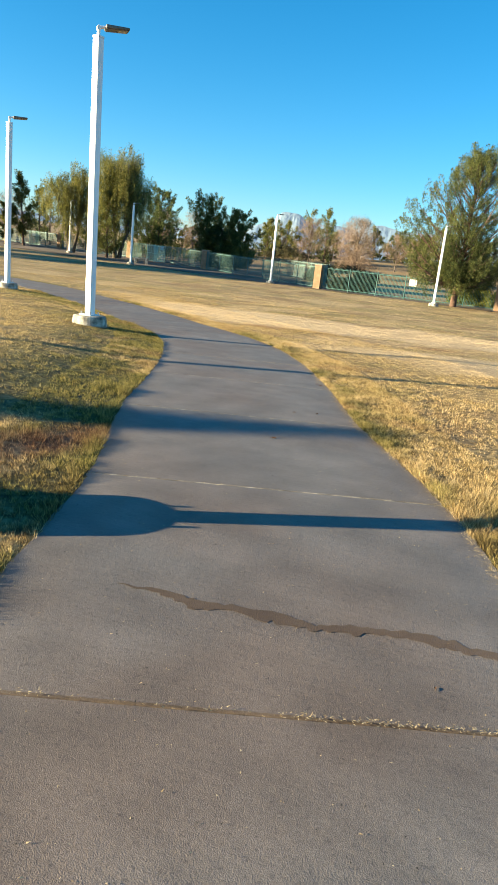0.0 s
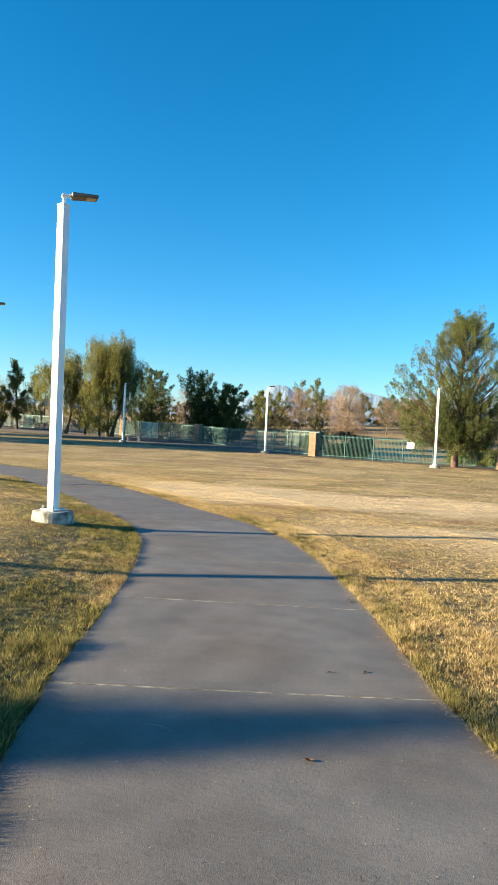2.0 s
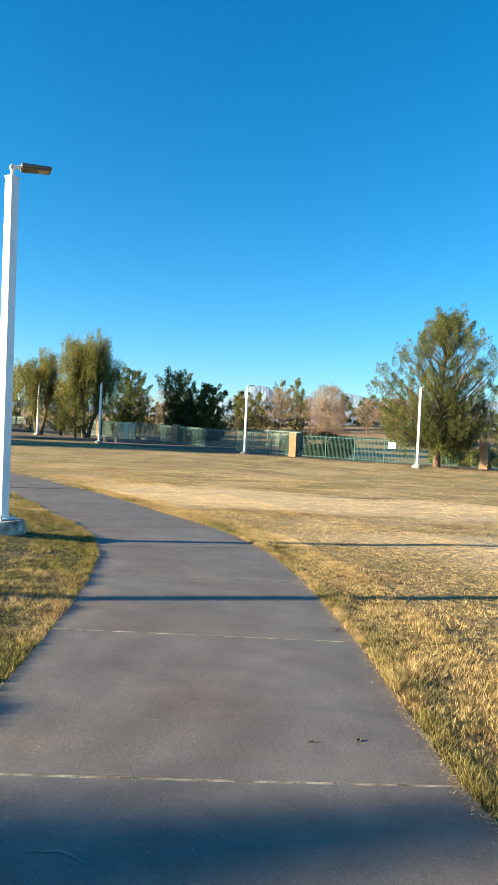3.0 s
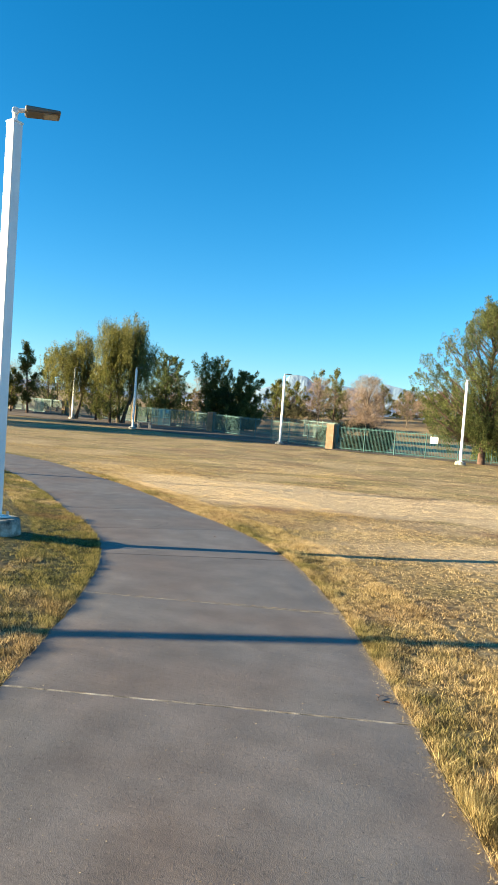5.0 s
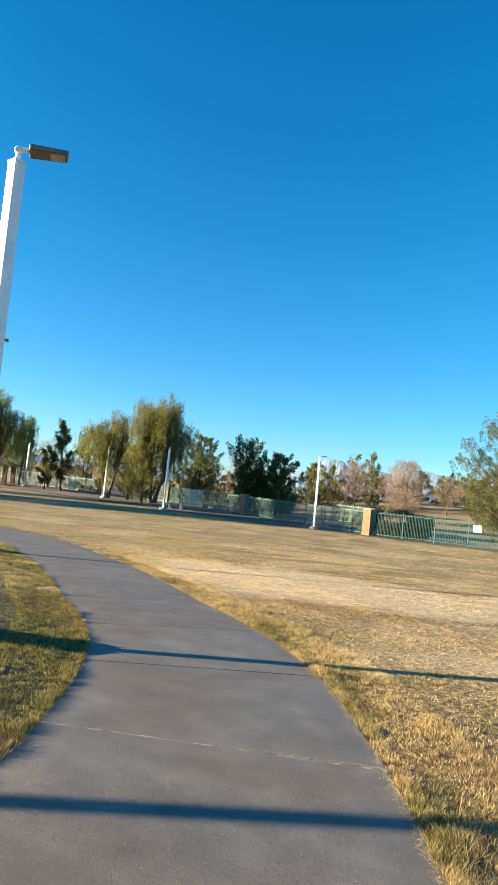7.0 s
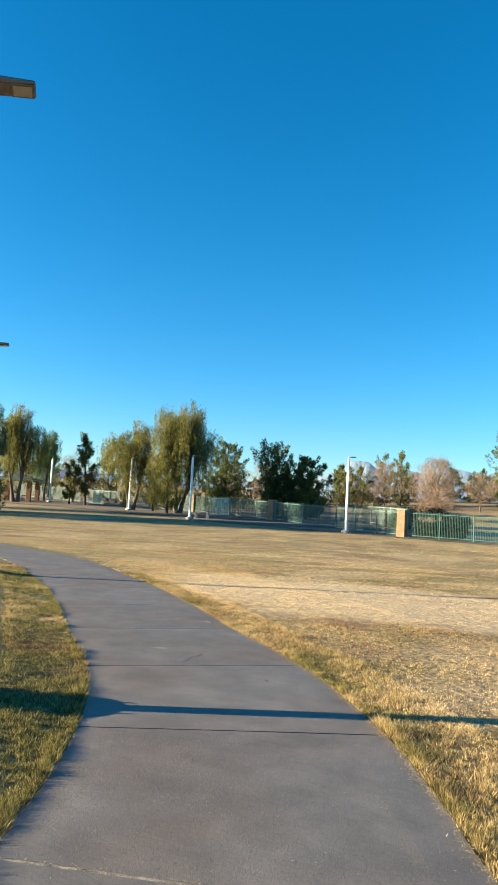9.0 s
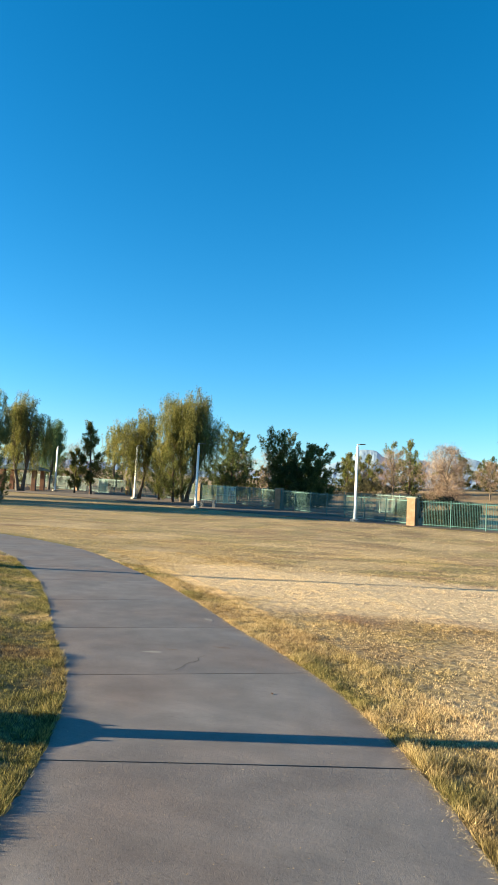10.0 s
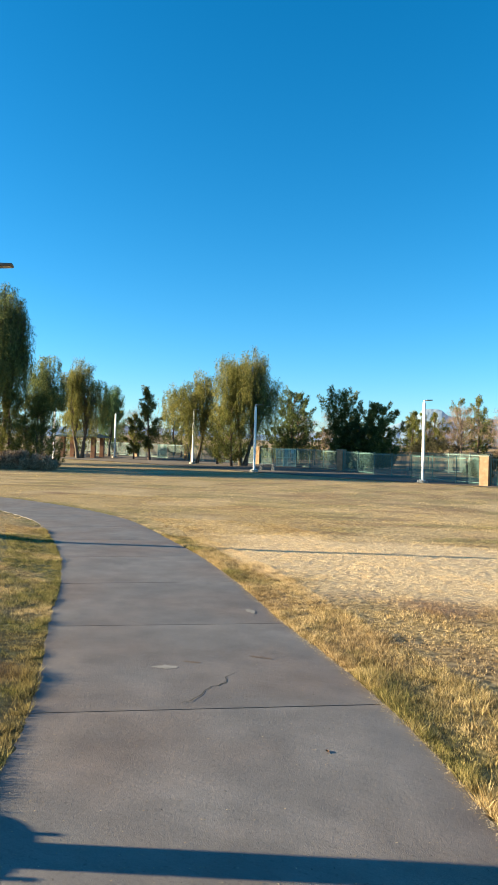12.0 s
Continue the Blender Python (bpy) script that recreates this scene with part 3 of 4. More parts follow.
for x, y in ((-12.83, 18.03), (-14.64, 54.09), (-0.72, 49.70), (-29.77, 57.30), (-41.71, 65.00), (-52.88, 56.86), (-59.17, 72.49), (-73.39, 92.56),
             (0.54, 0.46), (-11.5, 1.44)):
    other = copy_thing(first, pose(x, y, height(x, y) - 0.03, 0, 0, -11))
    if x == -11.5:
        for child in other.children:
            if child.name.startswith("plinth"):
                child.scale = (0.5, 0.5, 1.0)      # a slimmer plinth under this one


first.matrix_world = first.matrix_world @ Matrix.Rotation(radians(-1.0), 4, "Y")      # this one leans a little


# ---- fences ----
def bar(w, h):
    v = [(dx, dy, z) for z in (0, h) for dx, dy in ((-w, -w), (w, -w), (w, w), (-w, w))]
    me = bpy.data.meshes.new("picket")
    me.from_pydata(v, [], [(0, 1, 5, 4), (1, 2, 6, 5), (2, 3, 7, 6), (3, 0, 4, 7), (4, 5, 6, 7)])
    return me


PICKET = bar(0.0095, 1.79)
PICKET.materials.append(TEAL)


def fence_run(a, b, tall=1.85, gap=0.105, label="teal painted steel picket fence with square posts", close=True):
    """One run of fence from a to b, that follows the ground bay by bay."""
    a, b = Vector(a), Vector(b)
    n = max(1, round((b - a).length / 2.44))
    L = (b - a).length / n
    z0 = height(a.x, a.y)
    turn = math.atan2(b.y - a.y, b.x - a.x)
    f = thing("fence", pose(a.x, a.y, z0, 0, 0, math.degrees(turn)), label, "fence", "park fences")
    zs = [height(*a.lerp(b, i / n)) - z0 for i in range(n + 1)]
    for i in range(n + 1):
        part("post", box(0.065, 0.065, tall + 0.06, pose(i * L, 0, zs[i] - 0.03), 0.005), TEAL, f)
    for i in range(n):
        slope = (zs[i + 1] - zs[i]) / L
        shear = Matrix(((1, 0, 0, 0), (0, 1, 0, 0), (slope, 0, 1, 0), (0, 0, 0, 1)))
        for z in (0.16, tall - 0.14):
            bm = box(L - 0.067, 0.035, 0.04, pose(L / 2, 0, z)); bm.transform(shear); bm.transform(pose(i * L, 0, zs[i]))
            part("rail", bm, TEAL, f)
        k = int((L - 0.1) / gap)
        for j in range(k):
            x = 0.033 + (L - 0.066) * (j + 1) / (k + 1)
            p = new("picket", PICKET)
            p.parent = f
            p.location = (i * L + x, 0, zs[i] + slope * x + 0.06)
    return f


def pillar(x, y, tall=2.0, turn=-10, w=0.6):
    p = thing("fence_pillar", pose(x, y, height(x, y) - 0.03, 0, 0, turn), "square tan masonry fence pillar with a flat concrete cap", "pillar", "fence pillars")
    rows = 9
    h = (tall - 0.09) / rows
    for i in range(rows):
        bm = box(w, w, h - 0.008, pose(0, 0, i * h), 0.008)
        part("block_course", bm, STUCCO, p)
    part("core", box(w - 0.03, w - 0.03, tall - 0.1), STUCCO, p)
    part("cap", box(w + 0.08, w + 0.08, 0.09, pose(0, 0, tall - 0.09), 0.015), CAP, p)
    return p


PILLARS = [(3.75, 53.50), (-10.64, 54.48), (-25.76, 65.87), (-38.45, 72.70), (-50.06, 75.42), (-61.13, 79.00)]
for x, y in PILLARS:
    pillar(x, y)
for (a, b) in zip(PILLARS[:-1], PILLARS[1:]):
    u = (Vector(b) - Vector(a)).normalized() * 0.33
    fence_run(tuple(Vector(a) + u), tuple(Vector(b) - u))
fence_run((4.11, 53.39), (15.15, 51.55))
fence_run((-61.45, 79.11), (-81.42, 85.29))
# a second line of fence, round the yard behind the first
fence_run((-10.78, 54.86), (-13.71, 71.19))
fence_run((-13.71, 71.19), (-33.68, 80.95))
fence_run((-33.68, 80.95), (-38.23, 73.03))


def gate(x, y, turn):
    g = thing("gate", pose(x, y, height(x, y), 0, 0, turn), "pale green steel mesh gate leaf in the fence", "gate", "gates")
    for dx in (0, 1.15):
        part("stile", box(0.06, 0.06, 1.8, pose(dx, 0, 0)), MINT, g)
    for z in (0.08, 0.9, 1.72):
        part("rail", box(1.09, 0.05, 0.06, pose(0.575, 0, z)), MINT, g)
    v, q = [], []
    for i in range(18):
        xx = 0.05 + 1.05 * (i + 0.5) / 18
        k = len(v)
        v += [(xx - 0.012, -0.012, 0.1), (xx + 0.012, -0.012, 0.1), (xx + 0.012, 0.012, 0.1), (xx - 0.012, 0.012, 0.1), (xx - 0.012, -0.012, 1.72), (xx + 0.012, -0.012, 1.72), (xx + 0.012, 0.012, 1.72), (xx - 0.012, 0.012, 1.72)]
        q += [(k, k + 1, k + 5, k + 4), (k + 1, k + 2, k + 6, k + 5), (k + 2, k + 3, k + 7, k + 6), (k + 3, k, k + 4, k + 7)]
    mesh_object("bars", v, q, MINT, g)


gate(-33.24, 69.61, 208)
gate(-32.05, 69.02, 208)
gate(-54.51, 76.94, 198)


def fence_sign(x, y, z, w, h, turn):
    s = thing("fence_sign", pose(x, y, height(x, y) + z, 0, 0, turn), "blank white rectangular notice board fixed to the fence", "sign", "fence notices")
    part("board", box(w, 0.02, h, Matrix(), 0.004), SIGNW, s)
    for dx in (-0.3, 0.3):
        part("fixing", box(0.03, 0.05, 0.03, pose(dx * w, 0.02, h * 0.8)), STEEL, s)


fence_sign(-2.86, 53.88, 1.12, 0.58, 0.5, -10)
fence_sign(-32.48, 69.12, 1.35, 0.34, 0.42, 28)
fence_sign(-55.27, 76.99, 1.2, 0.45, 0.6, 18)

# low concrete seat near the fence, with two block ends
seat = thing("concrete_bench", pose(-30.42, 60.66, height(-30.42, 60.66) - 0.02, 0, 0, 20), "grey precast concrete bench with two solid ends", "bench")
part("slab_seat", box(1.35, 0.5, 0.12, pose(0, 0, 0.52), 0.015), PLINTH, seat)
for dx in (-0.52, 0.52):
    part("end_block", box(0.26, 0.46, 0.52, pose(dx, 0, 0), 0.012), PLINTH, seat)


# ---- picnic shelter ----
shelter = thing("picnic_shelter", pose(-61.67, 69.56, height(-61.67, 69.56), 0, 0, 25), "picnic shelter with brick columns and a dark hipped metal roof", "shelter")
for dx in (-1.9, 1.9):
    for dy in (-1.6, 1.6):
        part("column", box(0.5, 0.5, 2.5, pose(dx, dy, -0.05), 0.01), BRICK, shelter)
roof = bmesh.new()
ring = [roof.verts.new(p) for p in ((-2.6, -2.3, 2.45), (2.6, -2.3, 2.45), (2.6, 2.3, 2.45), (-2.6, 2.3, 2.45))]
ring2 = [roof.verts.new(p) for p in ((-2.6, -2.3, 2.6), (2.6, -2.3, 2.6), (2.6, 2.3, 2.6), (-2.6, 2.3, 2.6))]
ridge = [roof.verts.new((-0.6, 0, 3.35)), roof.verts.new((0.6, 0, 3.35))]
roof.faces.new(ring[::-1])
for i in range(4):
    roof.faces.new((ring[i], ring[(i + 1) % 4], ring2[(i + 1) % 4], ring2[i]))
roof.faces.new((ring2[0], ring2[1], ridge[1], ridge[0]))
roof.faces.new((ring2[1], ring2[2], ridge[1]))
roof.faces.new((ring2[2], ring2[3], ridge[0], ridge[1]))
roof.faces.new((ring2[3], ring2[0], ridge[0]))
part("roof", roof, ROOF, shelter, "dark hipped metal roof")
tbl = thing("picnic_table", pose(-61.67, 69.56, height(-61.67, 69.56), 0, 0, 25), "pale picnic table under the shelter", "table")
part("tabletop", box(1.9, 0.75, 0.07, pose(0, 0, 0.7), 0.01), CAP, tbl)
for dy in (-0.75, 0.75):
    part("bench_plank", box(1.9, 0.28, 0.06, pose(0, dy, 0.4), 0.01), CAP, tbl)
for dx in (-0.6, 0.6):
    part("trestle", box(0.12, 1.6, 0.4, pose(dx, 0, 0)), STEEL, tbl)
    part("leg", box(0.12, 0.3, 0.32, pose(dx, 0, 0.39)), STEEL, tbl)


# ---- trees ----
def tube(v, q, pts, radii, sides=7):
    pts = [Vector(p) for p in pts]
    k0 = len(v)
    for i, p in enumerate(pts):
        t = (pts[min(i + 1, len(pts) - 1)] - pts[max(i - 1, 0)]).normalized()
        a = t.orthogonal().normalized() if abs(t.z) < 0.9 else Vector((1, 0, 0)).cross(t).normalized()
        b = t.cross(a)
        for j in range(sides):
            w = 2 * math.pi * j / sides
            v.append(tuple(p + (a * math.cos(w) + b * math.sin(w)) * radii[i]))
    for i in range(len(pts) - 1):
        for j in range(sides):
            n = (j + 1) % sides
            q.append((k0 + i * sides + j, k0 + i * sides + n, k0 + (i + 1) * sides + n, k0 + (i + 1) * sides + j))


def leaves(rng, centre, spread, n, length, width, droop=0.0):
    """n small pointed leaves scattered about the centres."""
    c = np.repeat(centre, n, 0)
    s = np.repeat(spread, n, 0)
    off = rng.normal(size=c.shape)
    off /= np.maximum(np.linalg.norm(off, axis=1, keepdims=True), 1e-6)
    off *= rng.random((len(c), 1)) ** 0.45
    p = c + off * s
    d = off * 0.7 + rng.normal(size=c.shape) * 0.6
    d[:, 2] += 0.25 - droop
    d /= np.linalg.norm(d, axis=1, keepdims=True)
    side = np.cross(d, rng.normal(size=c.shape))
    side /= np.maximum(np.linalg.norm(side, axis=1, keepdims=True), 1e-6)
    L = length * (0.6 + 0.8 * rng.random((len(c), 1)))
    W = width * (0.6 + 0.8 * rng.random((len(c), 1)))
    return np.stack([p + side * W, p + d * L, p - side * W], 1)


def brushes(rng, centre, axis, length, n, leaf_length, leaf_width):
    """Tufts of needles: n thin leaves about each shoot, longer along it than across."""
    c, a, s = np.repeat(centre, n, 0), np.repeat(axis, n, 0), np.repeat(length, n)[:, None]
    out = rng.normal(size=c.shape)
    out -= (out * a).sum(1, keepdims=True) * a
    out /= np.maximum(np.linalg.norm(out, axis=1, keepdims=True), 1e-6)
    u = rng.random((len(c), 1))
    p = c + a * s * (1.7 * u - 0.8) + out * s * 0.42 * np.sqrt(rng.random((len(c), 1))) * (1.15 - 0.75 * u)
    d = a * 0.75 + out * 0.75 + rng.normal(size=c.shape) * 0.3
    d /= np.linalg.norm(d, axis=1, keepdims=True)
    side = np.cross(d, rng.normal(size=c.shape))
    side /= np.maximum(np.linalg.norm(side, axis=1, keepdims=True), 1e-6)
    L = leaf_length * (0.6 + 0.8 * rng.random((len(c), 1)))
    W = leaf_width * (0.6 + 0.8 * rng.random((len(c), 1)))
    return np.stack([p + side * W, p + d * L, p - side * W], 1)


# Crown outlines: share of the crown's height, share of its half width.
OUTLINE = {"pine": ([0, 0.12, 0.35, 0.55, 0.7, 0.85, 1.0], [0.55, 0.85, 1.0, 0.85, 0.62, 0.4, 0.12]),
           "vase": ([0, 0.08, 0.2, 0.36, 0.54, 0.64, 0.72, 0.79, 0.9, 1.0], [0.62, 0.80, 0.92, 0.88, 0.98, 1.0, 0.76, 0.40, 0.36, 0.14]),
           "round": ([0, 0.1, 0.3, 0.6, 0.8, 0.92, 1.0], [0.55, 0.86, 1.0, 0.98, 0.80, 0.58, 0.3]),
           "flat": ([0, 0.15, 0.4, 0.7, 0.9, 1.0], [0.7, 0.8, 0.72, 0.9, 1.0, 0.72])}


def tree(x, y, tall, wide, style, leaf, bark, seed, label, category="tree", name="tree", clumps=70, per=110, lean=(0, 0), low=0.18, trunks=1, size=1.0, hem=0.07, avoid=None):
    """Trunk, limbs and a crown of separate small leaves in uneven tufts."""
    rng = np.random.default_rng(seed)
    z0 = height(x, y) - 0.05
    t = thing(name, pose(x, y, z0), label, category)
    R = wide / 2
    v, q = [], []
    needled = style in OUTLINE
    tops = []
    for k in range(trunks):
        a = 2 * math.pi * k / max(trunks, 1) + rng.random()
        fx, fy = (0.25 * math.cos(a), 0.25 * math.sin(a)) if trunks > 1 else (0, 0)
        ex, ey = lean[0] + fx * R * 1.6, lean[1] + fy * R * 1.6
        pts, rad = [], []
        H = tall * (0.93 if needled else 0.62)
        for i in range(9):
            u = i / 8
            pts.append((fx + ex * u ** 1.3 + 0.012 * tall * math.sin(3 * u + seed), fy + ey * u ** 1.3 + 0.012 * tall * math.sin(4 * u + 2 * seed), H * u))
            rad.append(max(0.02, tall * 0.019 * (1 - 0.82 * u) * (1.25 if i == 0 else 1)))
        tube(v, q, pts, rad, 9)
        tops.append(np.array(pts))
    if needled:
        centres, axes, lengths = [], [], []
        limbs = max(10, clumps // 5)
        sweep = {"pine": 0.45, "vase": 0.75, "round": 0.35, "flat": 0.6}[style]
        tuft = min(0.7, tall * (0.05 if style == "vase" else 0.078))
        for i in range(limbs):
            pts = tops[i % trunks]
            k = min(1.0, (i + 0.2 + 0.8 * rng.random()) / limbs) ** (1.4 if style == "vase" else 1.1)
            a = i * 2.39996 + 0.5 * rng.random() + seed
            r = R * float(np.interp(k, *OUTLINE[style])) * (0.74 + 0.30 * rng.random()) * (0.88 + 0.14 * math.sin(3 * a + seed))
            if avoid is not None and k < 0.6:
                r *= 1 - 0.5 * soft((math.cos(a - avoid) - 0.1) / 0.5)
            top = tall * (low + (1 - low) * k) * (0.97 + 0.05 * rng.random())
            foot = max(tall * low * 0.75, top - sweep * r - 0.05 * tall)
            root = np.array([np.interp(foot, pts[:, 2], pts[:, c]) for c in range(3)])
            end = np.array([root[0] + r * math.cos(a), root[1] + r * math.sin(a), top])
            mid = root * 0.45 + end * 0.55 - np.array([0, 0, 0.22 * sweep * r])
            at = lambda f: root * (1 - f) ** 2 + 2 * f * (1 - f) * mid + f * f * end
            tube(v, q, [at(f) for f in (0, 0.3, 0.6, 0.85, 1)], [tall * g for g in (0.0062, 0.0048, 0.0034, 0.002, 0.001)], 5)
            for f in ((0.5, 0.66, 0.78, 0.88, 0.95, 1.0) if style == "vase" else (0.3, 0.48, 0.64, 0.78, 0.9, 1.0)):
                p = at(f) + rng.normal(size=3) * np.array([1, 1, 0.7]) * (0.07 * R + 0.10 * r) * (1.15 - 0.5 * f)
                d = (end - root) / max(np.linalg.norm(end - root), 0.1) * 0.7 + np.array([0, 0, 0.25 + sweep]) + rng.normal(size=3) * 0.35
                centres.append(p); axes.append(d / np.linalg.norm(d)); lengths.append(tuft * (0.65 + 0.7 * rng.random()))
                if f in (0.48, 0.66, 0.78):
                    tube(v, q, [at(f - 0.12), p], [tall * 0.0018, tall * 0.0008], 4)
        arr = brushes(rng, np.array(centres), np.array(axes), np.array(lengths), int(per * 1.25), 0.16 * size, 0.021 * size)
    else:
        centres, spread = [], []
        for i in range(clumps):
            pts = tops[i % trunks]
            a, c = rng.random() * 2 * math.pi, rng.random()
            if style == "weep":
                lobe = i % 9
                la, lr = lobe * 2.4 + seed, R * (0.12 + 0.62 * ((lobe * 0.618 + 0.1 * seed) % 1))
                crest = 1.0 - 0.30 * (lr / R) ** 1.5 * ((lobe * 0.37 + 0.23 * seed) % 1) - 0.05 * (lobe % 3)
                w = R * 0.40 * math.sqrt(rng.random())
                h = crest - 0.16 * (w / (R * 0.40)) ** 2 - (0.10 + 0.45 * (1 - low)) * c ** 1.7
                h = max(low, h)
                px, py = lr * math.cos(la) + w * math.cos(a), lr * math.sin(la) + w * math.sin(a)
                r, a = math.hypot(px, py), math.atan2(py, px)
            else:
                h = low + (1 - low) * (0.06 + 0.94 * c)
                r = R * math.sqrt(max(0.02, 1 - (2 * (h - low) / (1 - low) * 0.94 - 0.88) ** 2)) * rng.random() ** 0.4 * (0.85 + 0.2 * math.sin(3 * a + seed))
            base = pts[min(8, 3 + int(c * 6))]
            end = np.array([r * math.cos(a) + lean[0] * h, r * math.sin(a) + lean[1] * h, h * tall])
            s = R * (0.15 if style == "weep" else 0.2) * (0.7 + 0.6 * rng.random())
            centres.append(end); spread.append((s, s, s * 0.8))
            if i % (2 if style == "bare" else 3) == 0:
                mid = base * 0.5 + end * 0.5 + np.array([0, 0, 0.04 * tall])
                b0 = base - np.array([0, 0, 0.06 * tall])
                tube(v, q, [b0, b0 * 0.4 + mid * 0.6, end], [tall * 0.007, tall * 0.0045, tall * 0.0015], 5)
        centres, spread = np.array(centres), np.array(spread)
        if style == "weep":
            # strands that hang from the clumps
            n = 7
            top = np.repeat(centres, n, 0) + rng.normal(size=(len(centres) * n, 3)) * np.repeat(spread, n, 0) * 0.55
            drop = tall * (0.06 + 0.24 * rng.random(len(top)) ** 1.4)
            drop = np.minimum(drop, np.maximum(0.2, top[:, 2] - tall * hem))
            cs, ss = [], []
            for f in (0.12, 0.3, 0.48, 0.66, 0.82, 0.96):
                c = top.copy(); c[:, 2] -= drop * f
                c[:, :2] += rng.normal(size=(len(c), 2)) * 0.05
                cs.append(c); ss.append(np.tile([0.11, 0.11, tall * 0.024], (len(c), 1)) * (1.1 - 0.4 * f))
            arr = np.vstack([leaves(rng, centres, spread, max(4, per // 2), 0.13 * size, 0.028 * size, 0.8),
                             leaves(rng, np.vstack(cs), np.vstack(ss), max(2, per // 14), 0.17 * size, 0.022 * size, 1.6)])
        else:
            arr = leaves(rng, centres, spread * 1.25, per, 0.34 * size, 0.011 * size, -0.3)
    mesh_object("trunk", v, q, bark, t, smooth=True)
    soup("crown", arr, leaf, parent=t)
    return t


PINE_L = "irregular park pine with an open needle crown"
tree(0.62, 52.52, 11.25, 10.2, "vase", PINE, BARK, 11, "tall irregular pine with upswept limbs beside the fence", name="pine_tree", clumps=740, per=125, low=0.18, avoid=-1.5, size=0.82)
tree(-36.39, 66.30, 12.0, 8.0, "weep", PEPPER, GREYBARK, 12, "tall olive pepper tree with hanging foliage", name="pepper_tree", clumps=270, per=95, trunks=3, low=0.25)
tree(-42.5, 66.3, 9.9, 6.8, "weep", PEPPER, GREYBARK, 13, "smaller pepper tree with thin hanging foliage", name="pepper_tree", clumps=120, per=110, trunks=2, low=0.3)
tree(-36.6, 64.2, 6.9, 4.6, "pine", PINEYEL, BARK, 14, "young olive pine at the fence", name="pine_tree", clumps=120, per=100, low=0.12)
tree(-40.6, 67.9, 6.4, 4.2, "pine", PINEYEL, BARK, 15, "young olive pine at the fence", name="pine_tree", clumps=60, per=110, low=0.15)
tree(-43.44, 89.85, 9.2, 6.8, "round", PINEDARK, BARK, 17, "dense dark rounded pine on the bank", name="pine_tree", clumps=200, per=100, low=0.17, size=1.5)
tree(-28.6, 73.36, 8.1, 4.5, "flat", PINEYEL, BARK, 18, "leaning flat-topped pine behind the fence", name="pine_tree", clumps=150, per=110, low=0.12, lean=(-1.0, -0.3), size=1.4)
tree(-25.6, 74.4, 6.6, 5.4, "round", PINEYEL, BARK, 19, "broad rounded evergreen behind the fence", name="evergreen_tree", clumps=170, per=110, low=0.10, size=1.4)
tree(-26.9, 72.90, 4.8, 5.6, "round", PINE, BARK, 20, "low dark evergreen behind the fence", name="evergreen_tree", clumps=130, per=110, low=0.05, size=1.4)
tree(-52.23, 70.86, 8.2, 3.7, "pine", PINEYEL, BARK, 21, PINE_L, name="pine_tree", clumps=75, per=110, low=0.22, lean=(-0.6, 0), size=1.4)
tree(-55.38, 71.73, 5.4, 3.3, "pine", PINEYEL, BARK, 22, PINE_L, name="pine_tree", clumps=50, per=100, low=0.2, size=1.4)
tree(-58.7, 66.2, 11.8, 6.6, "weep", PEPPER, GREYBARK, 23, "tall sunlit pepper tree with hanging foliage", name="pepper_tree", clumps=170, per=110, trunks=2, low=0.25)
tree(-63.1, 75.9, 9.6, 5.0, "weep", PEPPERDARK, GREYBARK, 24, "bluish pepper tree in shade", name="pepper_tree", clumps=80, per=100, low=0.35)
tree(-47.3, 45.5, 15.6, 6.8, "weep", WEEP, GREYBARK, 25, "very tall dark weeping tree with curtains of foliage", name="weeping_tree", clumps=280, per=120, trunks=2, low=0.45, hem=0.34)
tree(-48.9, 51.6, 10.4, 5.0, "weep", WEEP, GREYBARK, 26, "slender dark weeping tree", name="weeping_tree", clumps=70, per=110, low=0.58, hem=0.48)
tree(-42.9, 46.0, 5.8, 5.4, "pine", PINEYEL, BARK, 27, "spreading olive pine beside a hedge", name="pine_tree", clumps=200, per=90, low=0.04)
tree(-45.8, 45.6, 6.2, 5.6, "pine", PINEYEL, BARK, 28, "spreading olive pine beside a hedge", name="pine_tree", clumps=200, per=90, low=0.04)
tree(-59.83, 87.03, 6.9, 6.7, "round", PINEDARK, BARK, 29, "dark rounded evergreen in the distance", name="evergreen_tree", clumps=60, per=110, low=0.12)
tree(-50.49, 82.03, 6.1, 4.8, "round", PINEDARK, BARK, 30, "dark rounded evergreen in the distance", name="evergreen_tree", clumps=60, per=110, low=0.12)
tree(-15.88, 96.14, 7.6, 7.4, "bare", TWIG, GREYBARK, 31, "leafless reddish-brown tree with fine twigs", name="bare_tree", clumps=130, per=170, low=0.12, size=1.0)
tree(-12.85, 114.58, 5.6, 5.4, "bare", TWIG, GREYBARK, 32, "small leafless tree with pale trunk", name="bare_tree", clumps=60, per=70, low=0.3)
tree(-46.81, 109.16, 7.1, 6.5, "bare", TWIG, GREYBARK, 33, "leafless tree on the far bank", name="bare_tree", clumps=60, per=80, low=0.2)
tree(-26.62, 111.33, 7.2, 7.1, "bare", TWIG, GREYBARK, 34, "leafless tree on the far bank", name="bare_tree", clumps=80, per=90, low=0.2)
tree(-65.14, 84.20, 6.5, 7.6, "bare", TWIG, GREYBARK, 35, "leafless reddish tree behind the fence", name="bare_tree", clumps=80, per=90, low=0.15)
tree(6.68, 64.67, 7.6, 6.5, "round", PINE, BARK, 36, "rounded evergreen behind the fence", name="evergreen_tree", clumps=90, per=120, low=0.1)
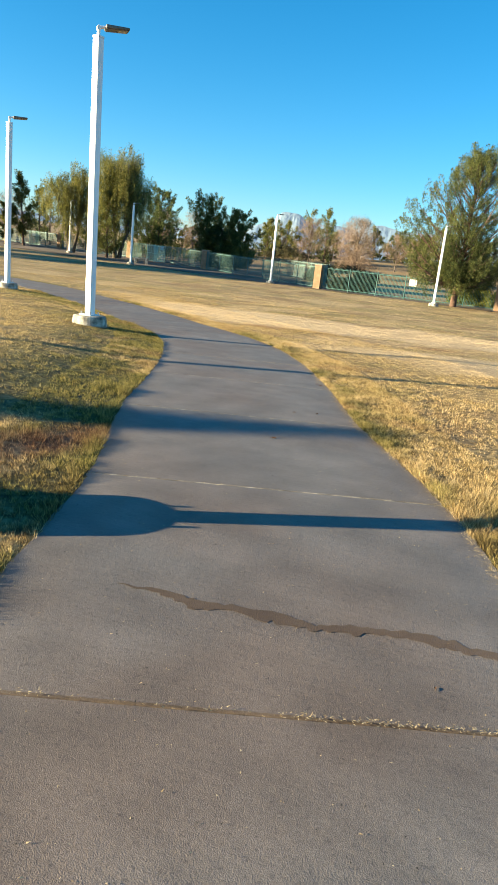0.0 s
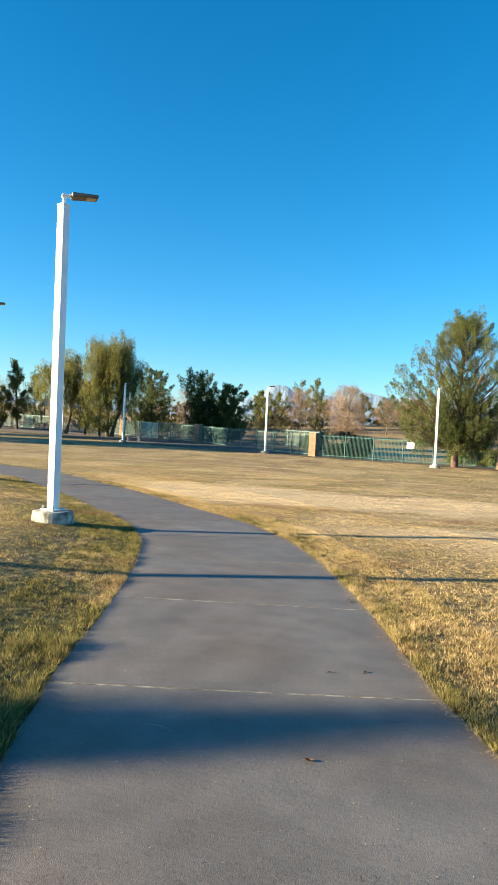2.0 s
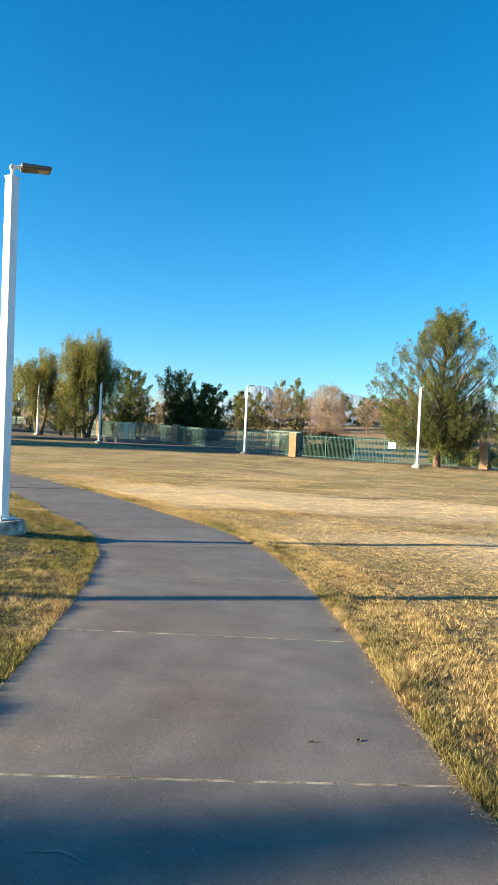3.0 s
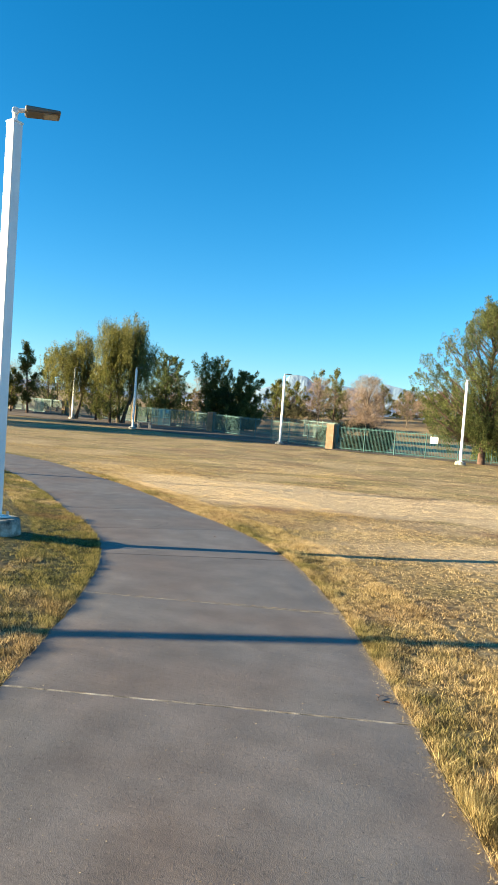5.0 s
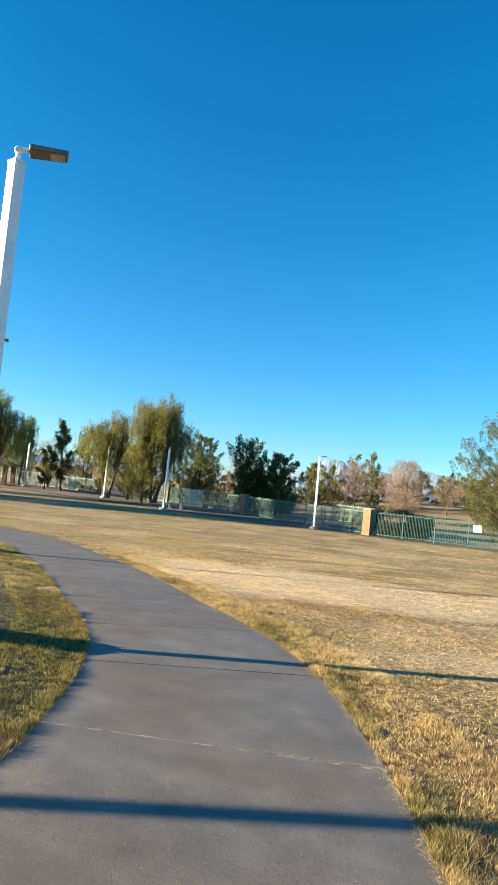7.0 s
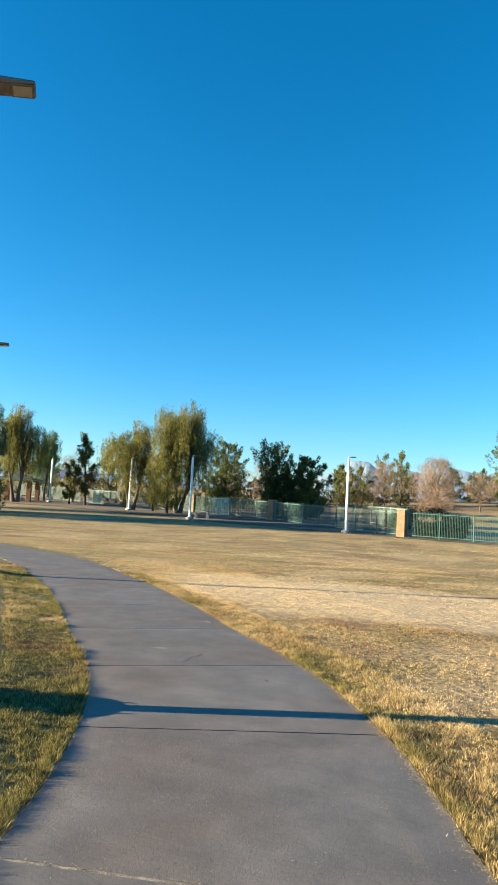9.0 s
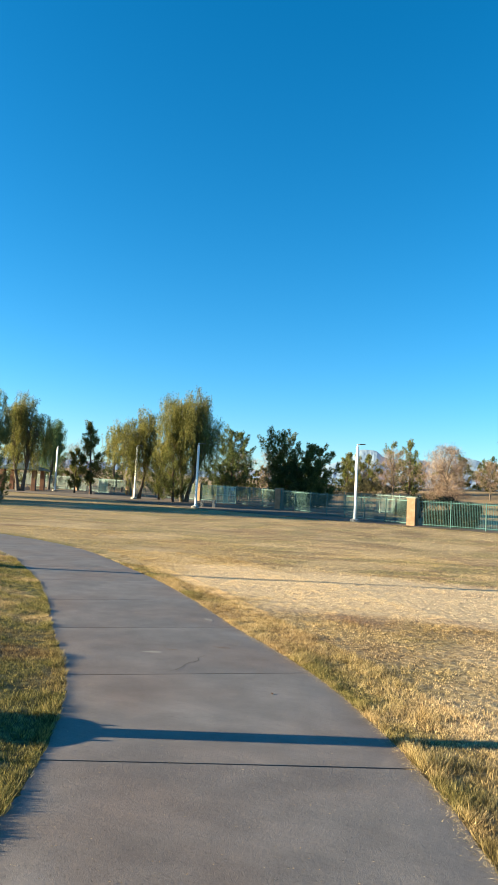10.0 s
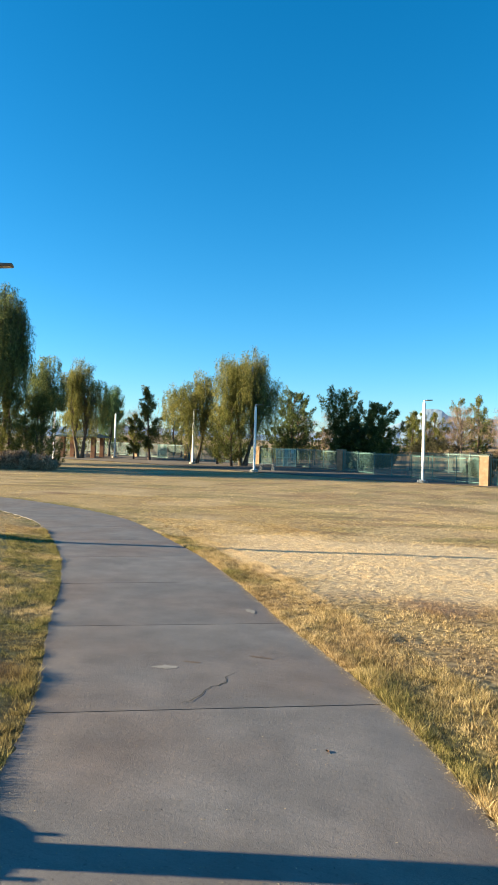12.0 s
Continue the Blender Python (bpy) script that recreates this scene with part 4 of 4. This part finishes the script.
# woods on the far rise
rr = random.Random(8)
for x, y, h, w, st, lf in ((-32.16, 131.94, 8.5, 5.9, "round", PINEYEL), (-28.14, 128.69, 9.1, 5.6, "pine", PINEYEL), (-34.87, 113.50, 6.7, 5.4, "pine", PINEYEL), (-21.20, 141.71, 6.5, 5.4, "pine", PINEYEL),
                           (-9.27, 121.09, 5.6, 5.6, "round", PINEYEL), (-4.92, 108.08, 7.4, 6.5, "round", PINE), (-17.40, 151.47, 6.5, 6.5, "round", PINE), (-39.10, 127.60, 6.5, 5.4, "round", PINEYEL), (-49.95, 125.44, 6.5, 6.5, "round", PINEYEL),
                           (-68.40, 96.14, 8.7, 5.4, "pine", PINE), (-75.99, 90.72, 8.0, 6.5, "round", PINEDARK), (-82.50, 97.22, 8.7, 6.5, "pine", PINE), (-71.65, 77.69, 8.1, 5.4, "pine", PINEYEL), (-86.84, 82.03, 8.7, 7.6, "round", PINE),
                           (-78.16, 64.67, 8.7, 6.5, "round", PINEDARK), (-62.97, 105.91, 7.6, 6.5, "round", PINEDARK), (-56.46, 116.75, 6.5, 6.5, "bare", TWIG), (-9.81, 138.45, 5.4, 5.4, "bare", TWIG), (3.21, 124.35, 6.5, 6.5, "round", PINE), (12.98, 108.08, 7.6, 6.5, "round", PINE), (15.15, 80.95, 8.1, 6.5, "pine", PINE)):
    tree(x, y, h, w, st, lf, BARK, rr.randint(100, 999), "distant park tree on the brown rise", name="distant_tree", clumps=70, per=60, low=0.10, size=1.7)
far_rng = random.Random(21)
for k in range(34):
    x = -62 + 2.35 * k + far_rng.uniform(-1.5, 1.5)
    y = 121 + 0.25 * x + far_rng.uniform(0, 34)
    kind = far_rng.choice((("round", PINEYEL), ("round", PINE), ("pine", PINEYEL), ("bare", TWIG), ("round", PINEDARK)))
    tree(x, y, far_rng.uniform(3.8, 6.4), far_rng.uniform(5.0, 7.5), kind[0], kind[1], BARK, 300 + k, "distant park tree on the brown rise", name="distant_tree", clumps=60, per=42, low=0.04, size=2.0)
# unseen trees beside and behind the walker, added to shade path, far lawn and fence
tree(-24.5, -10.9, 6.15, 2.1, "pine", PINE, BARK, 41, "narrow pine standing away from the path", name="pine_tree", clumps=110, per=110, low=0.2)
tree(-59.0, 31.3, 14.8, 8.4, "weep", PEPPER, GREYBARK, 42, "unseen pepper tree added to shade the far lawn and fence", name="pepper_tree", clumps=150, per=90, trunks=2, low=0.2)
tree(-66.0, 31.0, 14.6, 6.8, "weep", PEPPER, GREYBARK, 45, "unseen pepper tree added to shade the far lawn and fence", name="pepper_tree", clumps=120, per=80, trunks=2, low=0.6, hem=0.55)
tree(-68.0, 42.0, 13.0, 9.0, "weep", PEPPER, GREYBARK, 43, "unseen pepper tree added to shade the far lawn and fence", name="pepper_tree", clumps=130, per=80, trunks=2, low=0.55, hem=0.4)


def shrub(x, y, w, d, h, leaf, seed, label, turn=0, n=60, per=120):
    rng = np.random.default_rng(seed)
    s = thing("shrub", pose(x, y, height(x, y) - 0.03, 0, 0, turn), label, "shrub")
    c = np.stack([(rng.random(n) - 0.5) * w, (rng.random(n) - 0.5) * d, rng.random(n) * h * 0.8], 1)
    top = np.sqrt(np.maximum(0.1, 1 - (2 * c[:, 0] / w) ** 2 * 0.7))
    c[:, 2] *= top
    soup("foliage", leaves(rng, c, np.tile([0.35, 0.35, h * 0.2], (n, 1)), per, 0.16, 0.045), leaf, parent=s)
    for i in range(12):
        v, q = [], []
        tube(v, q, [(c[i][0] * 0.5, c[i][1] * 0.5, 0), c[i] * np.array([0.9, 0.9, 1])], [0.03, 0.008], 5)
        mesh_object("stem", v, q, GREYBARK, s)


shrub(-41.27, 42.87, 5.0, 1.7, 1.57, HEDGE, 51, "dry grey-brown clipped hedge", 38, 110, 120)
shrub(-31.07, 112.41, 7.1, 4.3, 3.47, SHRUBDARK, 52, "large dark shrub on the far bank", 0, 110, 110)
shrub(-20.11, 108.08, 6.5, 3.3, 1.63, SHRUBDARK, 53, "low dark shrub on the far bank", 0, 60, 90)
shrub(-11.5, 68.5, 7.5, 2.2, 2.2, SHRUBDARK, 54, "brown shrubs behind the fence", -5, 90, 120)
shrub(-8.4, 56.7, 3.2, 1.3, 1.3, SHRUBDARK, 55, "dark clipped shrubs close behind the fence", -10, 110, 120)
shrub(2.78, 59.25, 6.0, 2.4, 1.74, SHRUB, 56, "leafy green shrub behind the fence", 0, 90, 130)
shrub(8.09, 57.08, 5.4, 2.7, 2.17, SHRUB, 57, "leafy green shrub behind the fence", 0, 90, 130)
shrub(-44.53, 97.22, 9.8, 3.3, 1.74, SHRUB, 58, "olive scrub along the bank", 0, 90, 90)
shrub(-54.29, 99.39, 8.7, 3.3, 1.63, SHRUB, 59, "olive scrub along the bank", 0, 70, 90)


# ---- mountains ----
def ridge_height(az):
    """Skyline in metres at 4 km, by the bearing in degrees to the right of +y."""
    pts = [(-75, 90), (-60, 110), (-48, 115), (-42, 135), (-36, 125), (-30, 110), (-24, 140), (-20.5, 165), (-18.8, 205), (-17.7, 242), (-17.2, 278), (-16.4, 281), (-15.8, 277),
           (-15.2, 240), (-14.2, 232), (-13, 238), (-11.5, 225), (-10.2, 252), (-9.2, 262), (-7.5, 235), (-5.5, 240), (-3, 215), (0, 235), (6, 260), (14, 220), (30, 160), (60, 140)]
    return np.interp(az, [p[0] for p in pts], [p[1] for p in pts])


az = np.arange(-75, 60.01, 0.25)
depth = np.linspace(3000, 4500, 22)
A, R_ = np.meshgrid(az, depth)
prof = np.interp(R_, [3000, 3300, 3700, 3930, 4000, 4500], [0.0, 0.16, 0.42, 0.72, 1.0, 0.55])
crag = (field(A * 2.1, R_ / 160, 1.0) - 0.5) * 0.07 + (field(A * 6, R_ / 90, 1.0) - 0.5) * 0.04
Hm = ridge_height(A) * np.clip(prof + crag * np.clip(prof * 1.6, 0, 1) * (1 - 0.75 * (np.abs(R_ - 4000) < 60)), 0, 2) + 5
mv = np.stack([R_ * np.sin(np.radians(A)), R_ * np.cos(np.radians(A)), Hm], -1).reshape(-1, 3)
mi = np.arange(len(mv)).reshape(A.shape)
mq = np.stack([mi[:-1, :-1], mi[:-1, 1:], mi[1:, 1:], mi[1:, :-1]], -1).reshape(-1, 4)
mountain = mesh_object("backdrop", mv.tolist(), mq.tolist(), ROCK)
tagged(mountain, "limestone mountain ridge far beyond the park, haze in its colour", "mountain", kind="structure")


# ---- turf blades ----
def turf(name, tufts, per, lo, hi, blade, tall, seed, reach=(-1.5, 30), across=None):
    """Tufts of grass at distances lo to hi from the path's edges, each of a few blades that lean outwards."""
    rng = np.random.default_rng(seed)
    if across:
        u = (reach[0] ** -0.6 + (reach[1] ** -0.6 - reach[0] ** -0.6) * rng.random(tufts)) ** (-1 / 0.6)
        e = across[0] + (across[1] - across[0]) * rng.random(tufts)
        x, y = -0.35 * u + 0.937 * e, 0.94 * u + 0.35 * e
        keep = (e < 0.55 * u + 6) & (e > -0.75 * u - 6)
        x, y = x[keep], y[keep]
    else:
        k = rng.random(tufts * 2) * (len(LINE) - 1)
        k, part_of = k.astype(int), (k % 1)[:, None]
        at = LINE[k] * (1 - part_of) + LINE[k + 1] * part_of
        off = np.where(rng.random(tufts * 2) < 0.62, -1, 1) * (HALF + lo + (hi - lo) * rng.random(tufts * 2))
        x, y = at[:, 0] + LEFTWARD[k, 0] * off, at[:, 1] + LEFTWARD[k, 1] * off
    d = -0.35 * x + 0.94 * y
    ok = (d > reach[0]) & (d < reach[1]) & (y < np.interp(x, EDGE_X, EDGE_Y) + 0.1)
    x, y = x[ok][:tufts], y[ok][:tufts]
    lat = lateral(x, y)
    ok = np.abs(lat) > HALF + 0.02 * field(x, y, 0.3)
    x, y, lat = x[ok], y[ok], lat[ok]
    g, dr, ru = turf_fields(x, y, lat)
    g = np.clip(g + 0.5 * (rng.random(len(x)) - 0.55) * (1 - dr), 0, 1)
    edge = soft((0.3 - (np.abs(lat) - HALF)) / 0.26)
    lush = (0.48 + 1.5 * field(x, y, 0.22) * field(x + 7, y, 0.6)) * (0.7 + 0.6 * rng.random(len(x)))
    lush = lush * (1 + np.where(lat > 0, 0.5, 0.6) * edge * field(x, y, 0.35)) * (1 - 0.4 * dr)
    if across:
        e, dd = 0.94 * x + 0.35 * y, -0.35 * x + 0.94 * y
        lush = (0.15 + 1.6 * field(e, dd * 5, 1.5) * field(e + 20, dd * 6, 0.6)) * (0.7 + 0.6 * rng.random(len(x)))
        grow = np.clip(dd / 42, 0.45, 1.4)
    else:
        grow = np.ones(len(x))
    m = len(x) * per
    x, y, g, dr, ru, lush, grow = [np.repeat(w, per) for w in (x, y, g, dr, ru, lush, grow)]
    a = rng.random(m) * 2 * math.pi
    far_out = 1.7 * blade * grow * (1 + 1.6 * rng.random(m)) * (2.0 if not across else 1.5)
    x, y = x + np.cos(a) * far_out, y + np.sin(a) * far_out
    lat = lateral(x, y)
    ok = np.abs(lat) > HALF - 0.012
    x, y, lat, g, dr, ru, lush, grow, a = [w[ok] for w in (x, y, lat, g, dr, ru, lush, grow, a)]
    m = len(x)
    z = lie(x, y, lat) + 0.02 * (field(x, y, 0.9) - 0.5) + 0.05 * (field(x, y, 4.0) - 0.5) * soft((np.abs(lat) - 2) / 3)
    h = tall * lush * (0.55 + 0.7 * rng.random(m))
    w = blade * grow * (0.6 + 0.8 * rng.random(m))
    b = a + rng.normal(size=m) * 0.9
    ln = h * (0.15 + 0.95 * rng.random(m))
    c = rng.random(m) * 2 * math.pi
    base = np.stack([x, y, z - 0.004], 1)
    sx = np.stack([np.cos(c) * w / 2, np.sin(c) * w / 2, 0 * c], 1)
    tip = base + np.stack([np.cos(b) * ln, np.sin(b) * ln, h], 1)
    ob = soup(name, np.stack([base - sx, base + sx, tip], 1), BLADE_FAR if across else BLADE, (("green", g), ("dry", dr), ("rust", ru)))
    return tagged(ob, "short straw and green blades of dormant lawn grass", "grass", kind="stuff")


turf("grass", 9500, 12, -0.01, 0.11, 0.0042, 0.036, 60, (-1.5, 24))
turf("grass", 34000, 14, 0.0, 0.9, 0.0042, 0.043, 61, (-1.5, 24))
turf("grass", 48000, 9, 0.7, 4.0, 0.0058, 0.031, 62, (-1.0, 28))
turf("grass", 58000, 7, 3.6, 12.0, 0.008, 0.026, 63, (2, 36))
turf("grass", 84000, 4, 0, 0, 0.017, 0.055, 64, (19, 66), (-46, 32))


# ---- dry clippings, grit and litter on the path ----
def clippings(name, label, n, seed, place, size=0.035, mat=SAND):
    rng = np.random.default_rng(seed)
    x, y = place(rng, n)
    z = np.interp(-0.35 * x + 0.94 * y, _dense, _table) + TOP
    a = rng.random(n) * 2 * math.pi
    L = size * (0.3 + 1.0 * rng.random(n))
    w = 0.0016 + 0.002 * rng.random(n)
    d = np.stack([np.cos(a), np.sin(a), 0.35 * rng.random(n)], 1)
    s = np.stack([-np.sin(a), np.cos(a), 0 * a], 1)
    p = np.stack([x, y, z + 0.001 + 0.006 * rng.random(n)], 1)
    ob = soup(name, np.stack([p - s * w[:, None], p + s * w[:, None], p + d * L[:, None]], 1), mat)
    return tagged(ob, label, "plant litter", kind="stuff")


def by_edge(rng, n):
    k = rng.integers(60, min(len(LINE), 330), n)
    slip = rng.random(n)[:, None]
    at = LINE[k] * (1 - slip) + LINE[k + 1] * slip
    off = -(HALF - np.abs(rng.normal(size=n)) * 0.035 + 0.02 - 0.05 * field(at[:, 0], at[:, 1], 0.4))
    return at[:, 0] + LEFTWARD[k, 0] * off, at[:, 1] + LEFTWARD[k, 1] * off


def by_joint(which):
    def place(rng, n):
        off = HALF * (2 * rng.random(n) ** 1.6 - 1) * -1
        off = -np.abs(off) * np.sign(rng.random(n) - 0.15)
        s = JOINTS[which] + rng.normal(size=n) * 0.011 + off_square(JOINTS[which]) * off
        c = np.stack([np.interp(s, ALONG, LINE[:, q]) for q in (0, 1)], 1)
        m = np.stack([np.interp(s, ALONG, LEFTWARD[:, q]) for q in (0, 1)], 1)
        p = c + m * off[:, None]
        return p[:, 0], p[:, 1]
    return place


def anywhere(rng, n):
    k = rng.integers(60, min(len(LINE), 300), n)
    off = HALF * (2 * rng.random(n) - 1)
    return LINE[k, 0] + LEFTWARD[k, 0] * off, LINE[k, 1] + LEFTWARD[k, 1] * off


STRAW = leafy("dry_straw", [(0.24, 0.165, 0.09), (0.40, 0.30, 0.175), (0.56, 0.45, 0.29)], through=0.1)
clippings("dry_clippings", "dry straw clippings lying along the path edge", 9000, 71, by_edge, 0.027, STRAW)
clippings("dry_clippings", "dry straw and seed husks filling the joint", 520, 72, by_joint(3), 0.013, STRAW)
clippings("dry_clippings", "dry straw and seed husks filling the joint", 800, 73, by_joint(7), 0.015, STRAW)
clippings("grit", "scattered dark grit and grass bits on the concrete", 3000, 74, anywhere, 0.009, CRACK)
clippings("grit", "scattered pale grit on the concrete", 3600, 75, anywhere, 0.010, STRAW)


def fallen_leaf(x, y, turn, size):
    l = thing("fallen_leaf", pose(x, y, float(np.interp(-0.35 * x + 0.94 * y, _dense, _table)) + TOP + 0.002, 0, 0, turn), "small curled dry brown leaf on the concrete", "leaf", "fallen leaves")
    v = []
    for i in range(7):
        u = i / 6
        w = 0.28 * math.sin(math.pi * u) ** 0.8 + 0.01
        for k in (-1, 0, 1):
            v.append((size * (u - 0.5), size * w * k, size * (0.18 * abs(k) + 0.12 * (u - 0.5) ** 2)))
    f = [(i * 3 + k, i * 3 + 3 + k, i * 3 + 4 + k, i * 3 + 1 + k) for i in range(6) for k in (0, 1)]
    mesh_object("blade", v, f, LITTER, l)
    st = []
    sq = []
    tube(st, sq, [(-0.5 * size, 0, 0.03 * size), (-0.9 * size, 0.05 * size, 0.02 * size)], [0.0015, 0.001], 5)
    mesh_object("stalk", st, sq, BARK, l)


for x, y, a, s in ((1.61, 3.50, 0, 0.045), (1.42, 4.88, 37, 0.030), (1.65, 5.00, 74, 0.035), (3.33, 0.06, 111, 0.016), (-2.41, 12.73, 148, 0.035), (1.16, 7.19, 5, 0.040)):
    fallen_leaf(x, y, a, s)


def fallen_twig(x, y, turn, size):
    """A small bent twig lying on the concrete."""
    t = thing("twig", pose(x, y, float(np.interp(-0.35 * x + 0.94 * y, _dense, _table)) + TOP + 0.004, 0, 0, turn), "small curved dry twig on the concrete edge", "twig")
    for name, pts in (("stem", [(-0.5, 0, 0), (-0.25, 0.14, 0.03), (0.05, 0.2, 0.05), (0.35, 0.1, 0.03), (0.5, -0.1, 0)]), ("side_shoot", [(0.05, 0.2, 0.05), (0.12, 0.34, 0.06), (0.15, 0.48, 0.02)])):
        v, q = [], []
        tube(v, q, [(size * a, size * b, size * c) for a, b, c in pts], [0.003 - 0.0005 * i for i in range(len(pts))], 6)
        mesh_object(name, v, q, BARK, t, smooth=True)


fallen_twig(1.12, 7.25, 70, 0.11)
